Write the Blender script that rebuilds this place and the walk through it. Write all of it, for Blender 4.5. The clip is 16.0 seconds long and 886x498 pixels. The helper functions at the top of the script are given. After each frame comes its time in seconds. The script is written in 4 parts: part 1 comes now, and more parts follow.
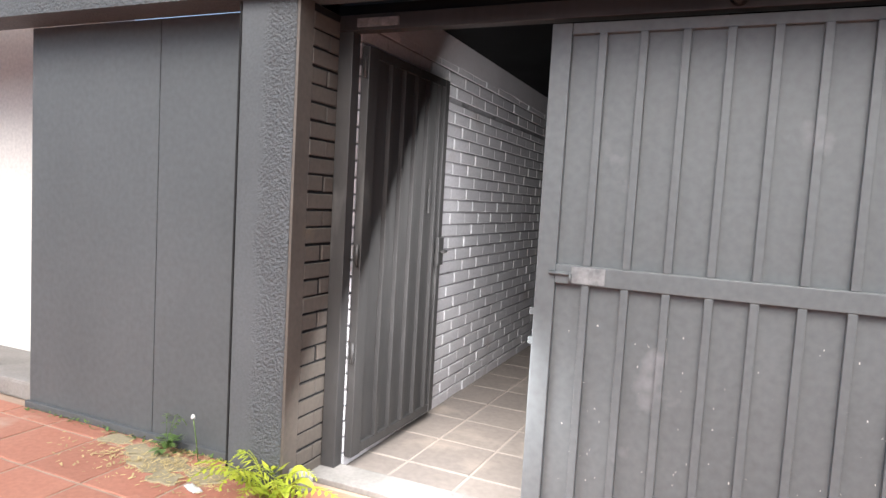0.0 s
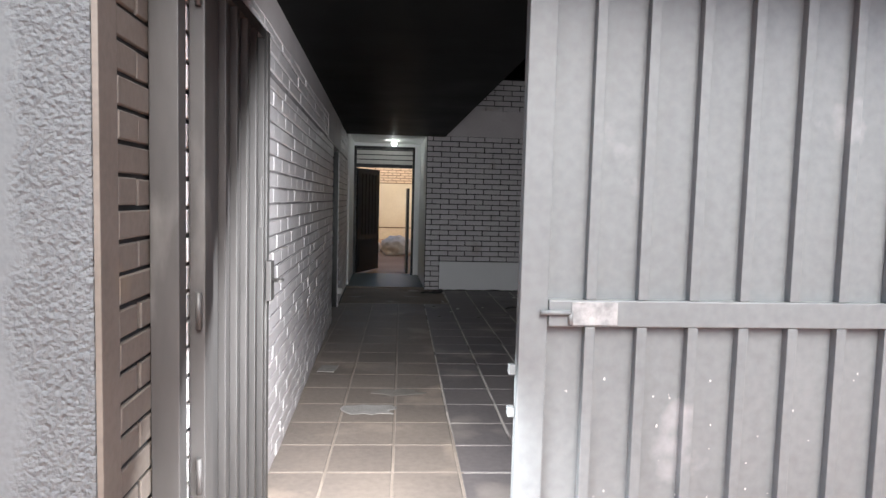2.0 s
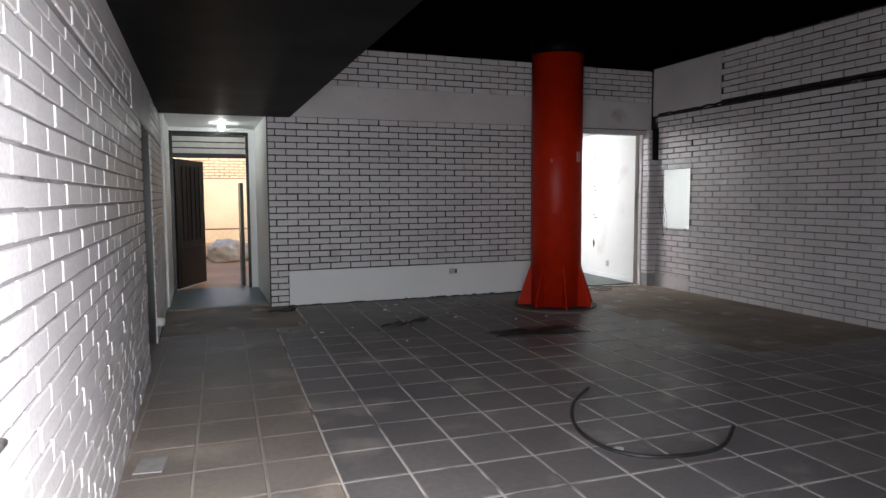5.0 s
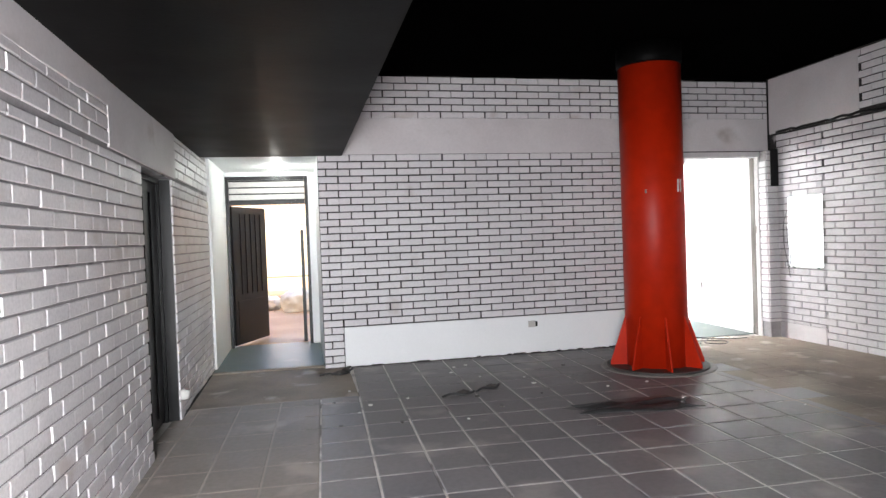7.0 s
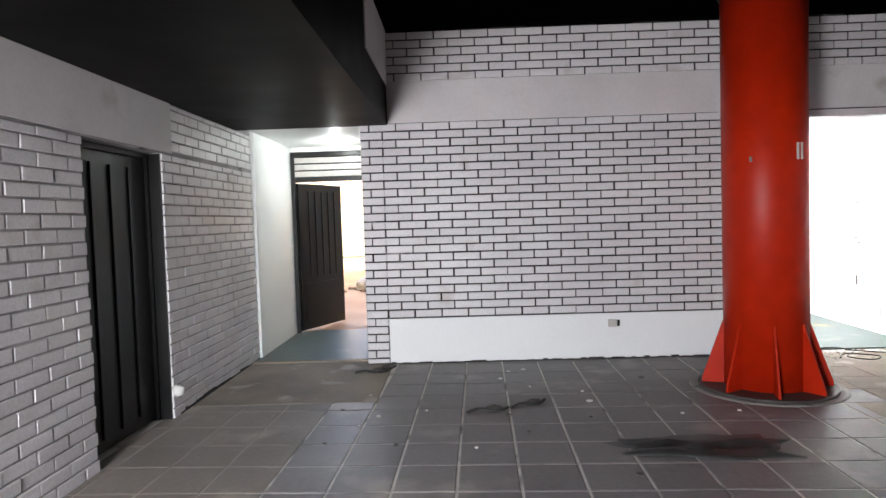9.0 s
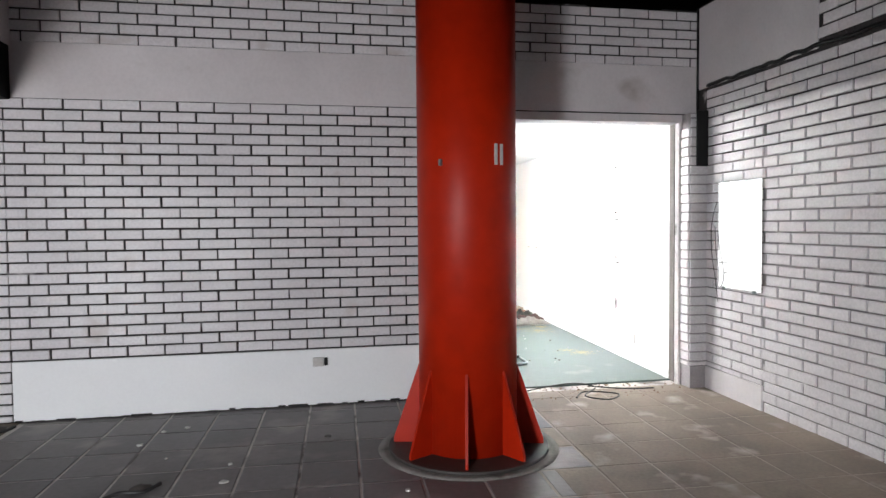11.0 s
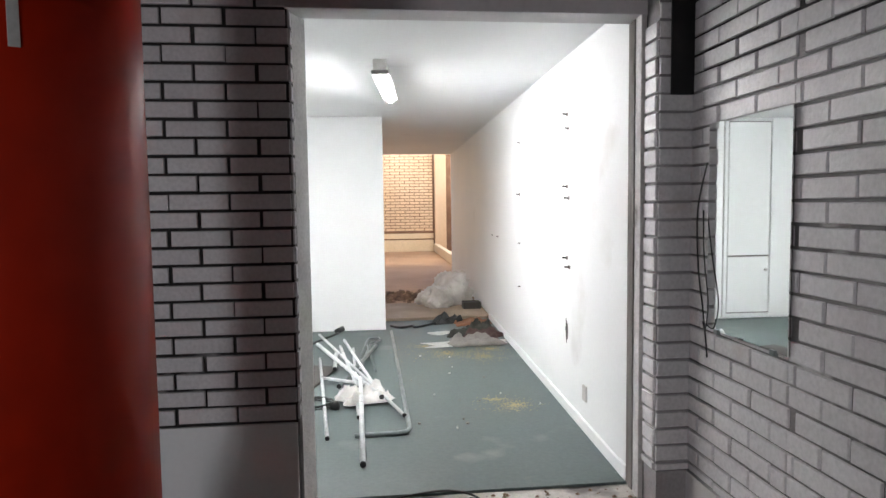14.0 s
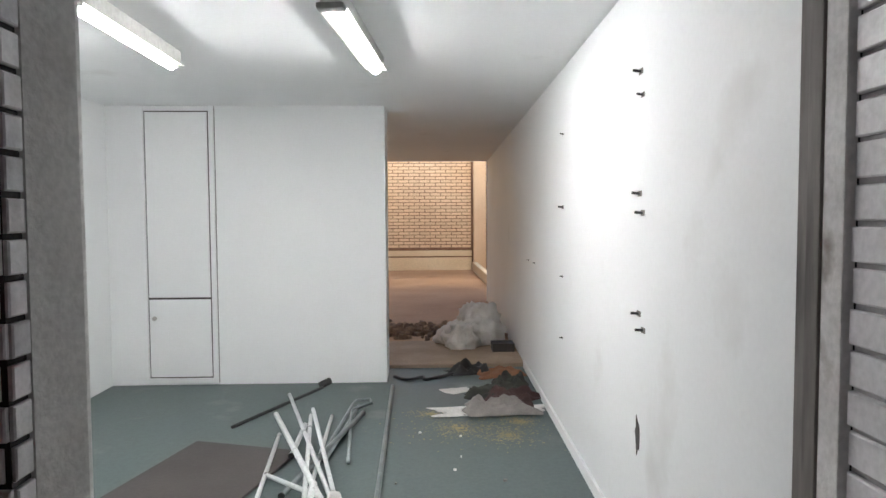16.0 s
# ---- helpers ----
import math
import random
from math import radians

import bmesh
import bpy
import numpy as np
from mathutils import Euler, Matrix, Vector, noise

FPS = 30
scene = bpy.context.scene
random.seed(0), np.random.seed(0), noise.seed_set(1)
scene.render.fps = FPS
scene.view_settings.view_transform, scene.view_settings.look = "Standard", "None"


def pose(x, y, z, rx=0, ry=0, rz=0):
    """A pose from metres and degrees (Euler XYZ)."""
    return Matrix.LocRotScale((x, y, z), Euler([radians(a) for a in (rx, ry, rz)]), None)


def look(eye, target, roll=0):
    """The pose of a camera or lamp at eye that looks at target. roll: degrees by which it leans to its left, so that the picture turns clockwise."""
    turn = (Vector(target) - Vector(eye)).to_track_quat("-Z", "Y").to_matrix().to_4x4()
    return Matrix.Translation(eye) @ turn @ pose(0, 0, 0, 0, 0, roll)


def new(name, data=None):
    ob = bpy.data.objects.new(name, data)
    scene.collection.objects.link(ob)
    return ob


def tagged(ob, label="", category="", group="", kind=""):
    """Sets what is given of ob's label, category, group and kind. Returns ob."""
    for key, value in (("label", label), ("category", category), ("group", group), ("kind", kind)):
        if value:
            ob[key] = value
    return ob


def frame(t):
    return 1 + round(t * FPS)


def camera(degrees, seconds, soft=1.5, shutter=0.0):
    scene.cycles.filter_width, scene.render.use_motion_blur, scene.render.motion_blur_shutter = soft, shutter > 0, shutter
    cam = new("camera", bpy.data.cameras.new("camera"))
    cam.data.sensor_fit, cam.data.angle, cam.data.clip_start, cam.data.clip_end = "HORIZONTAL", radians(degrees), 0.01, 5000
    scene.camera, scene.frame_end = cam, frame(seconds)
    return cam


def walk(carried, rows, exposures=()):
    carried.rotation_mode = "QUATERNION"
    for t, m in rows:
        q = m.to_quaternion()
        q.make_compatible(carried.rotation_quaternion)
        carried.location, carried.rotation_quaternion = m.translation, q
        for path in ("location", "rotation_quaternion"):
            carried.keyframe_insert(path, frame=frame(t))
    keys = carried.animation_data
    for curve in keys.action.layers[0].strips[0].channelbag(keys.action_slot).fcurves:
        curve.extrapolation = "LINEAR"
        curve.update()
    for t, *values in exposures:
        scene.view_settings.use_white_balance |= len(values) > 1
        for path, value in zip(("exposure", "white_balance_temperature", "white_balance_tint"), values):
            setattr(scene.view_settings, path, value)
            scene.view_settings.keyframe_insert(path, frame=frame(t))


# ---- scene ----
cam = camera(68.6, 16.0)
EXPO = [
    (0.0, 1.0), (0.5, 1.45), (1.5, 1.75), (3.0, 2.1), (4.2, 2.15), (6.3, 4.2), (7.5, 4.4), (10.2, 4.3), (12.3, 3.45), (13.5, 3.0), (14.5, 2.6), (15.0, 2.5), (16.0, 2.1),
]
GATE_W, TUBE, BULB = 26.0, 32.0, 11.0
PATH = [
    (0, (-0.25, 0.624, 1.407), (-1.046, 2.453, 1.255), 3.3),
    (0.5, (-0.591, 0.84, 1.384), (-1.17, 2.75, 1.252), 2.3),
    (1, (-0.887, 0.985, 1.396), (-1.307, 2.935, 1.256), 1.7),
    (1.5, (-1.187, 1.149, 1.422), (-1.287, 3.143, 1.307), 0.9),
    (2, (-1.401, 1.47, 1.447), (-1.212, 3.455, 1.298), 1.5),
    (2.5, (-1.638, 1.675, 1.443), (-1.219, 3.625, 1.307), 1.8),
    (3, (-1.777, 1.869, 1.463), (-1.228, 3.783, 1.279), 0.4),
    (3.5, (-1.738, 2.208, 1.442), (-1.175, 4.119, 1.266), 1.0),
    (4, (-1.695, 2.512, 1.439), (-1.12, 4.416, 1.234), 0.8),
    (4.2, (-1.687, 2.649, 1.431), (-1.043, 4.532, 1.234), 1.6),
    (6.5, (-1.18, 3.983, 1.457), (-0.49, 5.857, 1.362), -2.1),
    (6.6, (-1.164, 4.009, 1.457), (-0.514, 5.898, 1.366), -2.0),
    (7, (-0.907, 4.25, 1.475), (-0.484, 6.205, 1.438), -2.1),
    (7.5, (-0.693, 4.543, 1.516), (-0.314, 6.504, 1.426), -1.2),
    (8, (-0.414, 4.83, 1.482), (-0.143, 6.81, 1.406), -1.2),
    (8.5, (-0.124, 5.015, 1.432), (-0.103, 7.015, 1.439), -2.2),
    (9, (0.279, 5.19, 1.473), (0.227, 7.188, 1.383), -1.8),
    (9.5, (0.653, 5.512, 1.502), (0.809, 7.504, 1.423), -0.8),
    (10, (1.054, 5.794, 1.495), (1.417, 7.76, 1.429), -0.3),
    (12.5, (2.944, 7.476, 1.504), (3.309, 9.439, 1.392), -0.7),
    (13, (3.271, 7.858, 1.508), (3.552, 9.835, 1.388), -0.9),
    (13.5, (3.498, 8.334, 1.5), (3.766, 10.312, 1.367), -0.0),
    (14, (3.742, 8.757, 1.496), (3.955, 10.74, 1.355), -0.7),
    (14.5, (3.905, 9.109, 1.501), (3.982, 11.1, 1.332), 0.1),
    (15, (3.985, 9.64, 1.489), (4.142, 11.624, 1.286), -0.2),
    (15.5, (4.111, 10.103, 1.493), (4.269, 12.093, 1.386), -0.6),
    (16, (4.192, 10.531, 1.507), (4.258, 12.527, 1.409), -0.3),
]
walk(cam, [(t, look(eye, target, roll)) for t, eye, target, roll in PATH], EXPO)

# ---- world and light ----
world = bpy.data.worlds.new("sky")
scene.world = world
world.use_nodes = True
wn, wl = world.node_tree.nodes, world.node_tree.links
sky = wn.new("ShaderNodeTexSky")
sky.sky_type = "NISHITA"
sky.sun_disc = False
sky.sun_elevation = radians(44)
sky.sun_rotation = radians(173)
sky.dust_density = 2.5
sky.ozone_density = 1.5
wn["Background"].inputs["Strength"].default_value = 0.13
wl.new(sky.outputs["Color"], wn["Background"].inputs["Color"])
sun = new("sun", bpy.data.lights.new("sun", "SUN"))
sun.data.energy, sun.data.angle, sun.data.color = 2.1, radians(40), (1.0, 0.97, 0.93)
sun.matrix_world = look((1.0, -8, 7.8), (0, 0, 0))


def area_lamp(name, at, target, w, h, energy, color):
    ob = new(name, bpy.data.lights.new(name, "AREA"))
    ob.data.shape, ob.data.size, ob.data.size_y = "RECTANGLE", w, h
    ob.data.energy, ob.data.color = energy, color
    ob.matrix_world = look(at, target)
    return ob


# daylight of the street coming in by the open gate
area_lamp("gate_daylight", (-1.43, 3.47, 1.12), (-1.35, 5.4, -0.2), 0.76, 1.95, GATE_W, (0.95, 0.97, 1.0))


# ---- materials ----
def mat(name, c1, c2, rough=0.7, scale=2.0, fine=60.0, bump=0.15, metal=0.0, vary=0.0, dirt=None, dirt_scale=1.2, dirt_lo=0.58, stretch=None, spec=0.5, dist=0.004, speck=0.18):
    m = bpy.data.materials.new(name)
    m.use_nodes = True
    n, l = m.node_tree.nodes, m.node_tree.links
    b = n["Principled BSDF"]
    geo = n.new("ShaderNodeNewGeometry")
    src = geo.outputs["Position"]
    if stretch:
        mp = n.new("ShaderNodeMapping")
        mp.inputs["Scale"].default_value = stretch
        l.new(src, mp.inputs["Vector"])
        src = mp.outputs["Vector"]

    def noise_tex(s, detail):
        t = n.new("ShaderNodeTexNoise")
        t.inputs["Scale"].default_value, t.inputs["Detail"].default_value = s, detail
        l.new(src, t.inputs["Vector"])
        return t.outputs["Fac"]

    def ramp(fac, a, z):
        r = n.new("ShaderNodeMapRange")
        r.inputs["From Min"].default_value, r.inputs["From Max"].default_value = a, z
        l.new(fac, r.inputs["Value"])
        return r.outputs["Result"]

    def mix(fac, a, z, mode="MIX"):
        x = n.new("ShaderNodeMix")
        x.data_type, x.blend_type = "RGBA", mode
        if hasattr(fac, "links"):
            l.new(fac, x.inputs["Factor"])
        else:
            x.inputs["Factor"].default_value = fac
        for sock, val in ((x.inputs["A"], a), (x.inputs["B"], z)):
            if hasattr(val, "links"):
                l.new(val, sock)
            else:
                sock.default_value = (*val, 1)
        return x.outputs["Result"]

    big, small = noise_tex(scale, 5), noise_tex(fine, 4)
    col = mix(ramp(big, 0.3, 0.7), c1, c2)
    col = mix(ramp(small, 0.35, 0.75), col, mix(speck, col, (0.0, 0.0, 0.0)))
    if dirt:
        col = mix(ramp(noise_tex(dirt_scale, 9), dirt_lo, dirt_lo + 0.1), col, dirt)
    if vary:
        info = n.new("ShaderNodeObjectInfo")
        add = n.new("ShaderNodeMath")
        add.operation = "ADD"
        l.new(info.outputs["Random"], add.inputs[0])
        l.new(geo.outputs["Random Per Island"], add.inputs[1])
        fr = n.new("ShaderNodeMath")
        fr.operation = "FRACT"
        l.new(add.outputs[0], fr.inputs[0])
        hsv = n.new("ShaderNodeHueSaturation")
        l.new(ramp(fr.outputs[0], -1.0 / vary * 0.5 + 0.5, 1.0 / vary * 0.5 + 0.5), hsv.inputs["Value"])
        val = n.new("ShaderNodeMath")
        val.operation = "MULTIPLY_ADD"
        l.new(fr.outputs[0], val.inputs[0])
        val.inputs[1].default_value, val.inputs[2].default_value = vary, 1 - vary / 2
        l.new(val.outputs[0], hsv.inputs["Value"])
        l.new(col, hsv.inputs["Color"])
        col = hsv.outputs["Color"]
    l.new(col, b.inputs["Base Color"])
    r = n.new("ShaderNodeMapRange")
    r.inputs["To Min"].default_value, r.inputs["To Max"].default_value = max(0.02, rough - 0.1), min(1, rough + 0.1)
    l.new(big, r.inputs["Value"])
    l.new(r.outputs["Result"], b.inputs["Roughness"])
    b.inputs["Metallic"].default_value = metal
    b.inputs["Specular IOR Level"].default_value = spec
    if bump:
        bp = n.new("ShaderNodeBump")
        bp.inputs["Strength"].default_value, bp.inputs["Distance"].default_value = bump, dist
        hsum = n.new("ShaderNodeMath")
        hsum.operation = "MULTIPLY_ADD"
        l.new(big, hsum.inputs[0])
        hsum.inputs[1].default_value = 1.5
        l.new(small, hsum.inputs[2])
        l.new(hsum.outputs[0], bp.inputs["Height"])
        l.new(bp.outputs["Normal"], b.inputs["Normal"])
    return m


def glow(name, color, strength):
    m = bpy.data.materials.new(name)
    m.use_nodes = True
    b = m.node_tree.nodes["Principled BSDF"]
    b.inputs["Base Color"].default_value = (0.9, 0.9, 0.9, 1)
    b.inputs["Emission Color"].default_value = (*color, 1)
    b.inputs["Emission Strength"].default_value = strength
    return m


M_BRICK = mat("white_painted_brick", (0.70, 0.68, 0.69), (0.62, 0.59, 0.61), 0.45, 1.5, 55, 0.35, vary=0.09, dirt=(0.50, 0.45, 0.44), dirt_scale=2.2, dirt_lo=0.62)
M_JOINT = mat("blackened_mortar", (0.012, 0.010, 0.010), (0.045, 0.04, 0.04), 0.9, 3.0, 70, 0.5, dirt=(0.45, 0.42, 0.43), dirt_scale=4.0, dirt_lo=0.64)
M_JOINT_LIGHT = mat("painted_mortar", (0.42, 0.40, 0.41), (0.24, 0.225, 0.23), 0.85, 2.5, 70, 0.5, dirt=(0.07, 0.065, 0.065), dirt_scale=3.0, dirt_lo=0.60)
M_JOINT_MID = mat("greyed_mortar", (0.30, 0.285, 0.285), (0.13, 0.125, 0.125), 0.85, 2.0, 70, 0.5, dirt=(0.50, 0.48, 0.48), dirt_scale=4.0, dirt_lo=0.60)
M_PLASTER = mat("off_white_plaster", (0.66, 0.63, 0.64), (0.54, 0.51, 0.52), 0.6, 1.3, 40, 0.15, speck=0.07, dirt=(0.42, 0.38, 0.37), dirt_scale=1.6, dirt_lo=0.63)
M_WHITE = mat("white_wall_paint", (0.85, 0.86, 0.86), (0.81, 0.82, 0.825), 0.55, 0.9, 50, 0.02, dirt=(0.72, 0.72, 0.71), dirt_scale=1.5, dirt_lo=0.66, speck=0.03)
M_JAMB = mat("scraped_plaster", (0.74, 0.72, 0.71), (0.60, 0.58, 0.57), 0.8, 5, 60, 0.6, dirt=(0.22, 0.19, 0.17), dirt_scale=4, dirt_lo=0.63)
M_BLACKCEIL = mat("black_ceiling_paint", (0.0012, 0.0011, 0.0012), (0.0024, 0.0022, 0.0022), 0.6, 0.7, 30, 0.15, spec=0.0)
M_SOFFIT = mat("dark_soffit_paint", (0.0014, 0.0013, 0.0013), (0.0030, 0.0027, 0.0027), 0.5, 1.6, 30, 0.15, spec=0.06)
M_BLACK = mat("black_paint", (0.006, 0.006, 0.0065), (0.012, 0.0115, 0.0115), 0.35, 3, 60, 0.15, spec=0.3)
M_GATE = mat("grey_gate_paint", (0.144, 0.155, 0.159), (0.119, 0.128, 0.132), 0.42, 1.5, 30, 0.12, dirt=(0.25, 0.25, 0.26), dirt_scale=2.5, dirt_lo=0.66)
# weathered gate paint, darkened to hold the shade on the open leaf and frame
M_GATE_SHADED = mat("shaded_gate_paint", (0.055, 0.052, 0.051), (0.034, 0.032, 0.031), 0.5, 2.5, 30, 0.2, dirt=(0.12, 0.115, 0.11), dirt_scale=4.0, dirt_lo=0.64, stretch=(1, 1, 0.3))
M_FACADE = mat("grey_textured_render", (0.112, 0.120, 0.126), (0.092, 0.099, 0.104), 0.7, 1.2, 65, 0.75, dist=0.025)
M_PILLAR = mat("grey_patchy_render", (0.112, 0.120, 0.126), (0.092, 0.099, 0.104), 0.7, 1.2, 75, 0.9, dist=0.022)
pn, pl = M_PILLAR.node_tree.nodes, M_PILLAR.node_tree.links
p_sep, p_add, p_fade = pn.new("ShaderNodeSeparateXYZ"), pn.new("ShaderNodeMath"), pn.new("ShaderNodeMapRange")   # the rough coat peters out towards the panels
pl.new(pn["Geometry"].outputs["Position"], p_sep.inputs["Vector"])
p_noise = pn.new("ShaderNodeTexNoise")
p_noise.inputs["Scale"].default_value, p_noise.inputs["Detail"].default_value = 5.0, 8.0
pl.new(pn["Geometry"].outputs["Position"], p_noise.inputs["Vector"])
p_add.operation = "MULTIPLY_ADD"
p_add.inputs[1].default_value = 0.22
pl.new(p_noise.outputs["Fac"], p_add.inputs[0])
pl.new(p_sep.outputs["X"], p_add.inputs[2])
p_fade.inputs["From Min"].default_value, p_fade.inputs["From Max"].default_value = -2.15, -2.10
p_fade.inputs["To Min"].default_value, p_fade.inputs["To Max"].default_value = 0.06, 0.9
pl.new(p_add.outputs[0], p_fade.inputs["Value"])
pl.new(p_fade.outputs["Result"], pn["Bump"].inputs["Strength"])
M_PANEL = mat("grey_smooth_panel", (0.110, 0.118, 0.123), (0.086, 0.093, 0.097), 0.55, 1.0, 30, 0.1, dirt=(0.15, 0.15, 0.16), dirt_scale=1.8, dirt_lo=0.66)
M_REVEAL = mat("brown_grey_brick_paint", (0.135, 0.115, 0.098), (0.105, 0.088, 0.074), 0.6, 2.0, 40, 0.4, vary=0.1, dirt=(0.19, 0.14, 0.085), dirt_scale=1.8, dirt_lo=0.60)
M_CRACK = mat("dark_gap", (0.01, 0.01, 0.01), (0.02, 0.02, 0.02), 0.9, 3, 60, 0.1)
M_SCRATCH = mat("bare_scraped_metal", (0.30, 0.30, 0.30), (0.16, 0.165, 0.17), 0.4, 20, 80, 0.3)
M_TILE = mat("dark_slate_tile", (0.145, 0.132, 0.138), (0.20, 0.18, 0.178), 0.5, 1.1, 26, 0.35, vary=0.22, dirt=(0.27, 0.24, 0.225), dirt_scale=1.8, dirt_lo=0.57)
M_TILE_BROWN = mat("brown_worn_tile", (0.25, 0.212, 0.185), (0.19, 0.163, 0.148), 0.6, 1.3, 26, 0.35, vary=0.14, dirt=(0.34, 0.28, 0.235), dirt_scale=1.6, dirt_lo=0.57)
M_GROUT_BROWN = mat("dirty_brown_grout", (0.40, 0.34, 0.29), (0.27, 0.23, 0.20), 0.85, 2.5, 60, 0.3)
M_GROUT = mat("pale_grout", (0.74, 0.69, 0.65), (0.52, 0.48, 0.45), 0.85, 2.5, 60, 0.3, dirt=(0.17, 0.15, 0.145), dirt_scale=2.6, dirt_lo=0.53)
M_STAINED = mat("damp_dark_tile", (0.07, 0.062, 0.062), (0.10, 0.09, 0.088), 0.5, 2.0, 30, 0.2)
M_BARE = mat("bare_brown_screed", (0.28, 0.225, 0.175), (0.17, 0.138, 0.115), 0.75, 1.6, 40, 0.4, dirt=(0.38, 0.33, 0.28), dirt_scale=2.6, dirt_lo=0.60)
M_GREEN = mat("worn_green_floor_paint", (0.078, 0.108, 0.108), (0.105, 0.135, 0.130), 0.48, 1.3, 45, 0.15, dirt=(0.16, 0.18, 0.165), dirt_scale=1.7, dirt_lo=0.62)
M_STAIN = mat("yellow_sawdust", (0.46, 0.38, 0.20), (0.30, 0.27, 0.16), 0.9, 6, 90, 0.4)
M_RED = mat("glossy_red_paint", (0.50, 0.020, 0.002), (0.43, 0.016, 0.002), 0.44, 1.2, 8, 0.06, spec=0.28, dirt=(0.38, 0.020, 0.005), dirt_scale=2.0, dirt_lo=0.62)
M_CONC = mat("grey_concrete", (0.30, 0.28, 0.26), (0.20, 0.185, 0.17), 0.85, 3, 60, 0.4, dirt=(0.13, 0.12, 0.11), dirt_scale=4)
M_SHARD = mat("grey_plaster_chip", (0.36, 0.35, 0.34), (0.28, 0.27, 0.26), 0.8, 8, 70, 0.4)
M_YBRICK = mat("cream_yard_brick", (0.80, 0.60, 0.40), (0.72, 0.51, 0.32), 0.7, 0.8, 40, 0.2, vary=0.12)
M_YJOINT = mat("brown_yard_mortar", (0.19, 0.10, 0.06), (0.27, 0.155, 0.095), 0.9, 4, 60, 0.3)
M_YPLAST = mat("peach_yard_plaster", (0.80, 0.66, 0.45), (0.72, 0.57, 0.37), 0.75, 0.9, 30, 0.2)
M_YFLOOR = mat("orange_clay_floor", (0.46, 0.28, 0.15), (0.37, 0.21, 0.11), 0.6, 0.8, 20, 0.2, dirt=(0.30, 0.15, 0.08), dirt_scale=1.3, dirt_lo=0.62)
M_STEP = mat("tan_step_screed", (0.44, 0.34, 0.25), (0.34, 0.26, 0.19), 0.8, 3, 50, 0.3)
M_RUBBLE = mat("rubble_stone", (0.32, 0.22, 0.15), (0.16, 0.10, 0.07), 0.9, 8, 60, 0.5, vary=0.5)
M_BAG = mat("white_woven_sack", (0.80, 0.77, 0.73), (0.60, 0.55, 0.50), 0.55, 5, 160, 0.4)
M_PIPE = mat("white_enamelled_tube", (0.74, 0.75, 0.75), (0.56, 0.58, 0.58), 0.3, 8, 60, 0.1)
M_STEEL = mat("grey_galvanised_tube", (0.30, 0.33, 0.33), (0.22, 0.25, 0.25), 0.35, 8, 60, 0.1, metal=0.6)
M_DKBOARD = mat("brown_hardboard", (0.065, 0.055, 0.050), (0.048, 0.041, 0.038), 0.6, 2, 50, 0.2)
M_RUBBER = mat("black_rubber", (0.012, 0.012, 0.012), (0.03, 0.03, 0.03), 0.5, 8, 60, 0.1)
M_CLOTH = mat("white_rag", (0.70, 0.68, 0.65), (0.56, 0.54, 0.52), 0.9, 8, 120, 0.4)
M_RAGD = mat("dark_olive_rag", (0.045, 0.048, 0.035), (0.025, 0.025, 0.022), 0.9, 8, 100, 0.4)
M_RAGR = mat("maroon_rag", (0.085, 0.04, 0.035), (0.05, 0.028, 0.026), 0.9, 8, 100, 0.4)
M_RAGO = mat("rust_orange_cardboard", (0.33, 0.15, 0.075), (0.25, 0.11, 0.06), 0.8, 8, 100, 0.3)
M_RAGG = mat("grey_rag", (0.26, 0.24, 0.22), (0.19, 0.175, 0.165), 0.9, 8, 100, 0.4)
M_PAPER = mat("white_paper", (0.72, 0.71, 0.68), (0.62, 0.61, 0.58), 0.8, 5, 60, 0.1)
M_PAVE = mat("terracotta_paving", (0.40, 0.16, 0.105), (0.47, 0.22, 0.15), 0.75, 1.5, 35, 0.25, vary=0.2, dirt=(0.50, 0.36, 0.28), dirt_scale=2.2, dirt_lo=0.63)
M_PAVEJ = mat("dusty_paving_joint", (0.48, 0.36, 0.28), (0.36, 0.26, 0.19), 0.9, 4, 60, 0.3)
M_SAND = mat("pale_dust", (0.40, 0.34, 0.22), (0.28, 0.24, 0.15), 0.95, 6, 80, 0.5)
M_STRAW = mat("dry_straw_litter", (0.62, 0.50, 0.24), (0.44, 0.34, 0.17), 0.9, 8, 60, 0.2, vary=0.4)
M_STREET = mat("grey_asphalt", (0.05, 0.05, 0.052), (0.07, 0.07, 0.07), 0.9, 1, 60, 0.4)
M_NEIGH = mat("white_neighbour_paint", (0.80, 0.78, 0.74), (0.74, 0.72, 0.68), 0.7, 0.8, 40, 0.2)
M_LEAF = mat("fern_leaf", (0.32, 0.42, 0.03), (0.48, 0.50, 0.05), 0.5, 6, 60, 0.1, vary=0.4)
M_LEAFD = mat("weed_leaf", (0.09, 0.16, 0.04), (0.14, 0.22, 0.06), 0.5, 6, 60, 0.1, vary=0.4)
M_LAMPB = mat("white_lamp_housing", (0.62, 0.62, 0.6), (0.55, 0.55, 0.53), 0.5, 3, 40, 0.05)
M_LAMPCAP = mat("grey_lamp_cap", (0.25, 0.24, 0.23), (0.2, 0.19, 0.18), 0.5, 3, 40, 0.05)
M_SOCKET = mat("ivory_plastic", (0.55, 0.53, 0.50), (0.5, 0.48, 0.46), 0.4, 5, 60, 0.05)
M_WOODJ = mat("weathered_door_post", (0.10, 0.085, 0.075), (0.24, 0.22, 0.205), 0.75, 5, 60, 0.5, dirt=(0.035, 0.03, 0.028), dirt_scale=4, dirt_lo=0.56, stretch=(1, 1, 0.15))
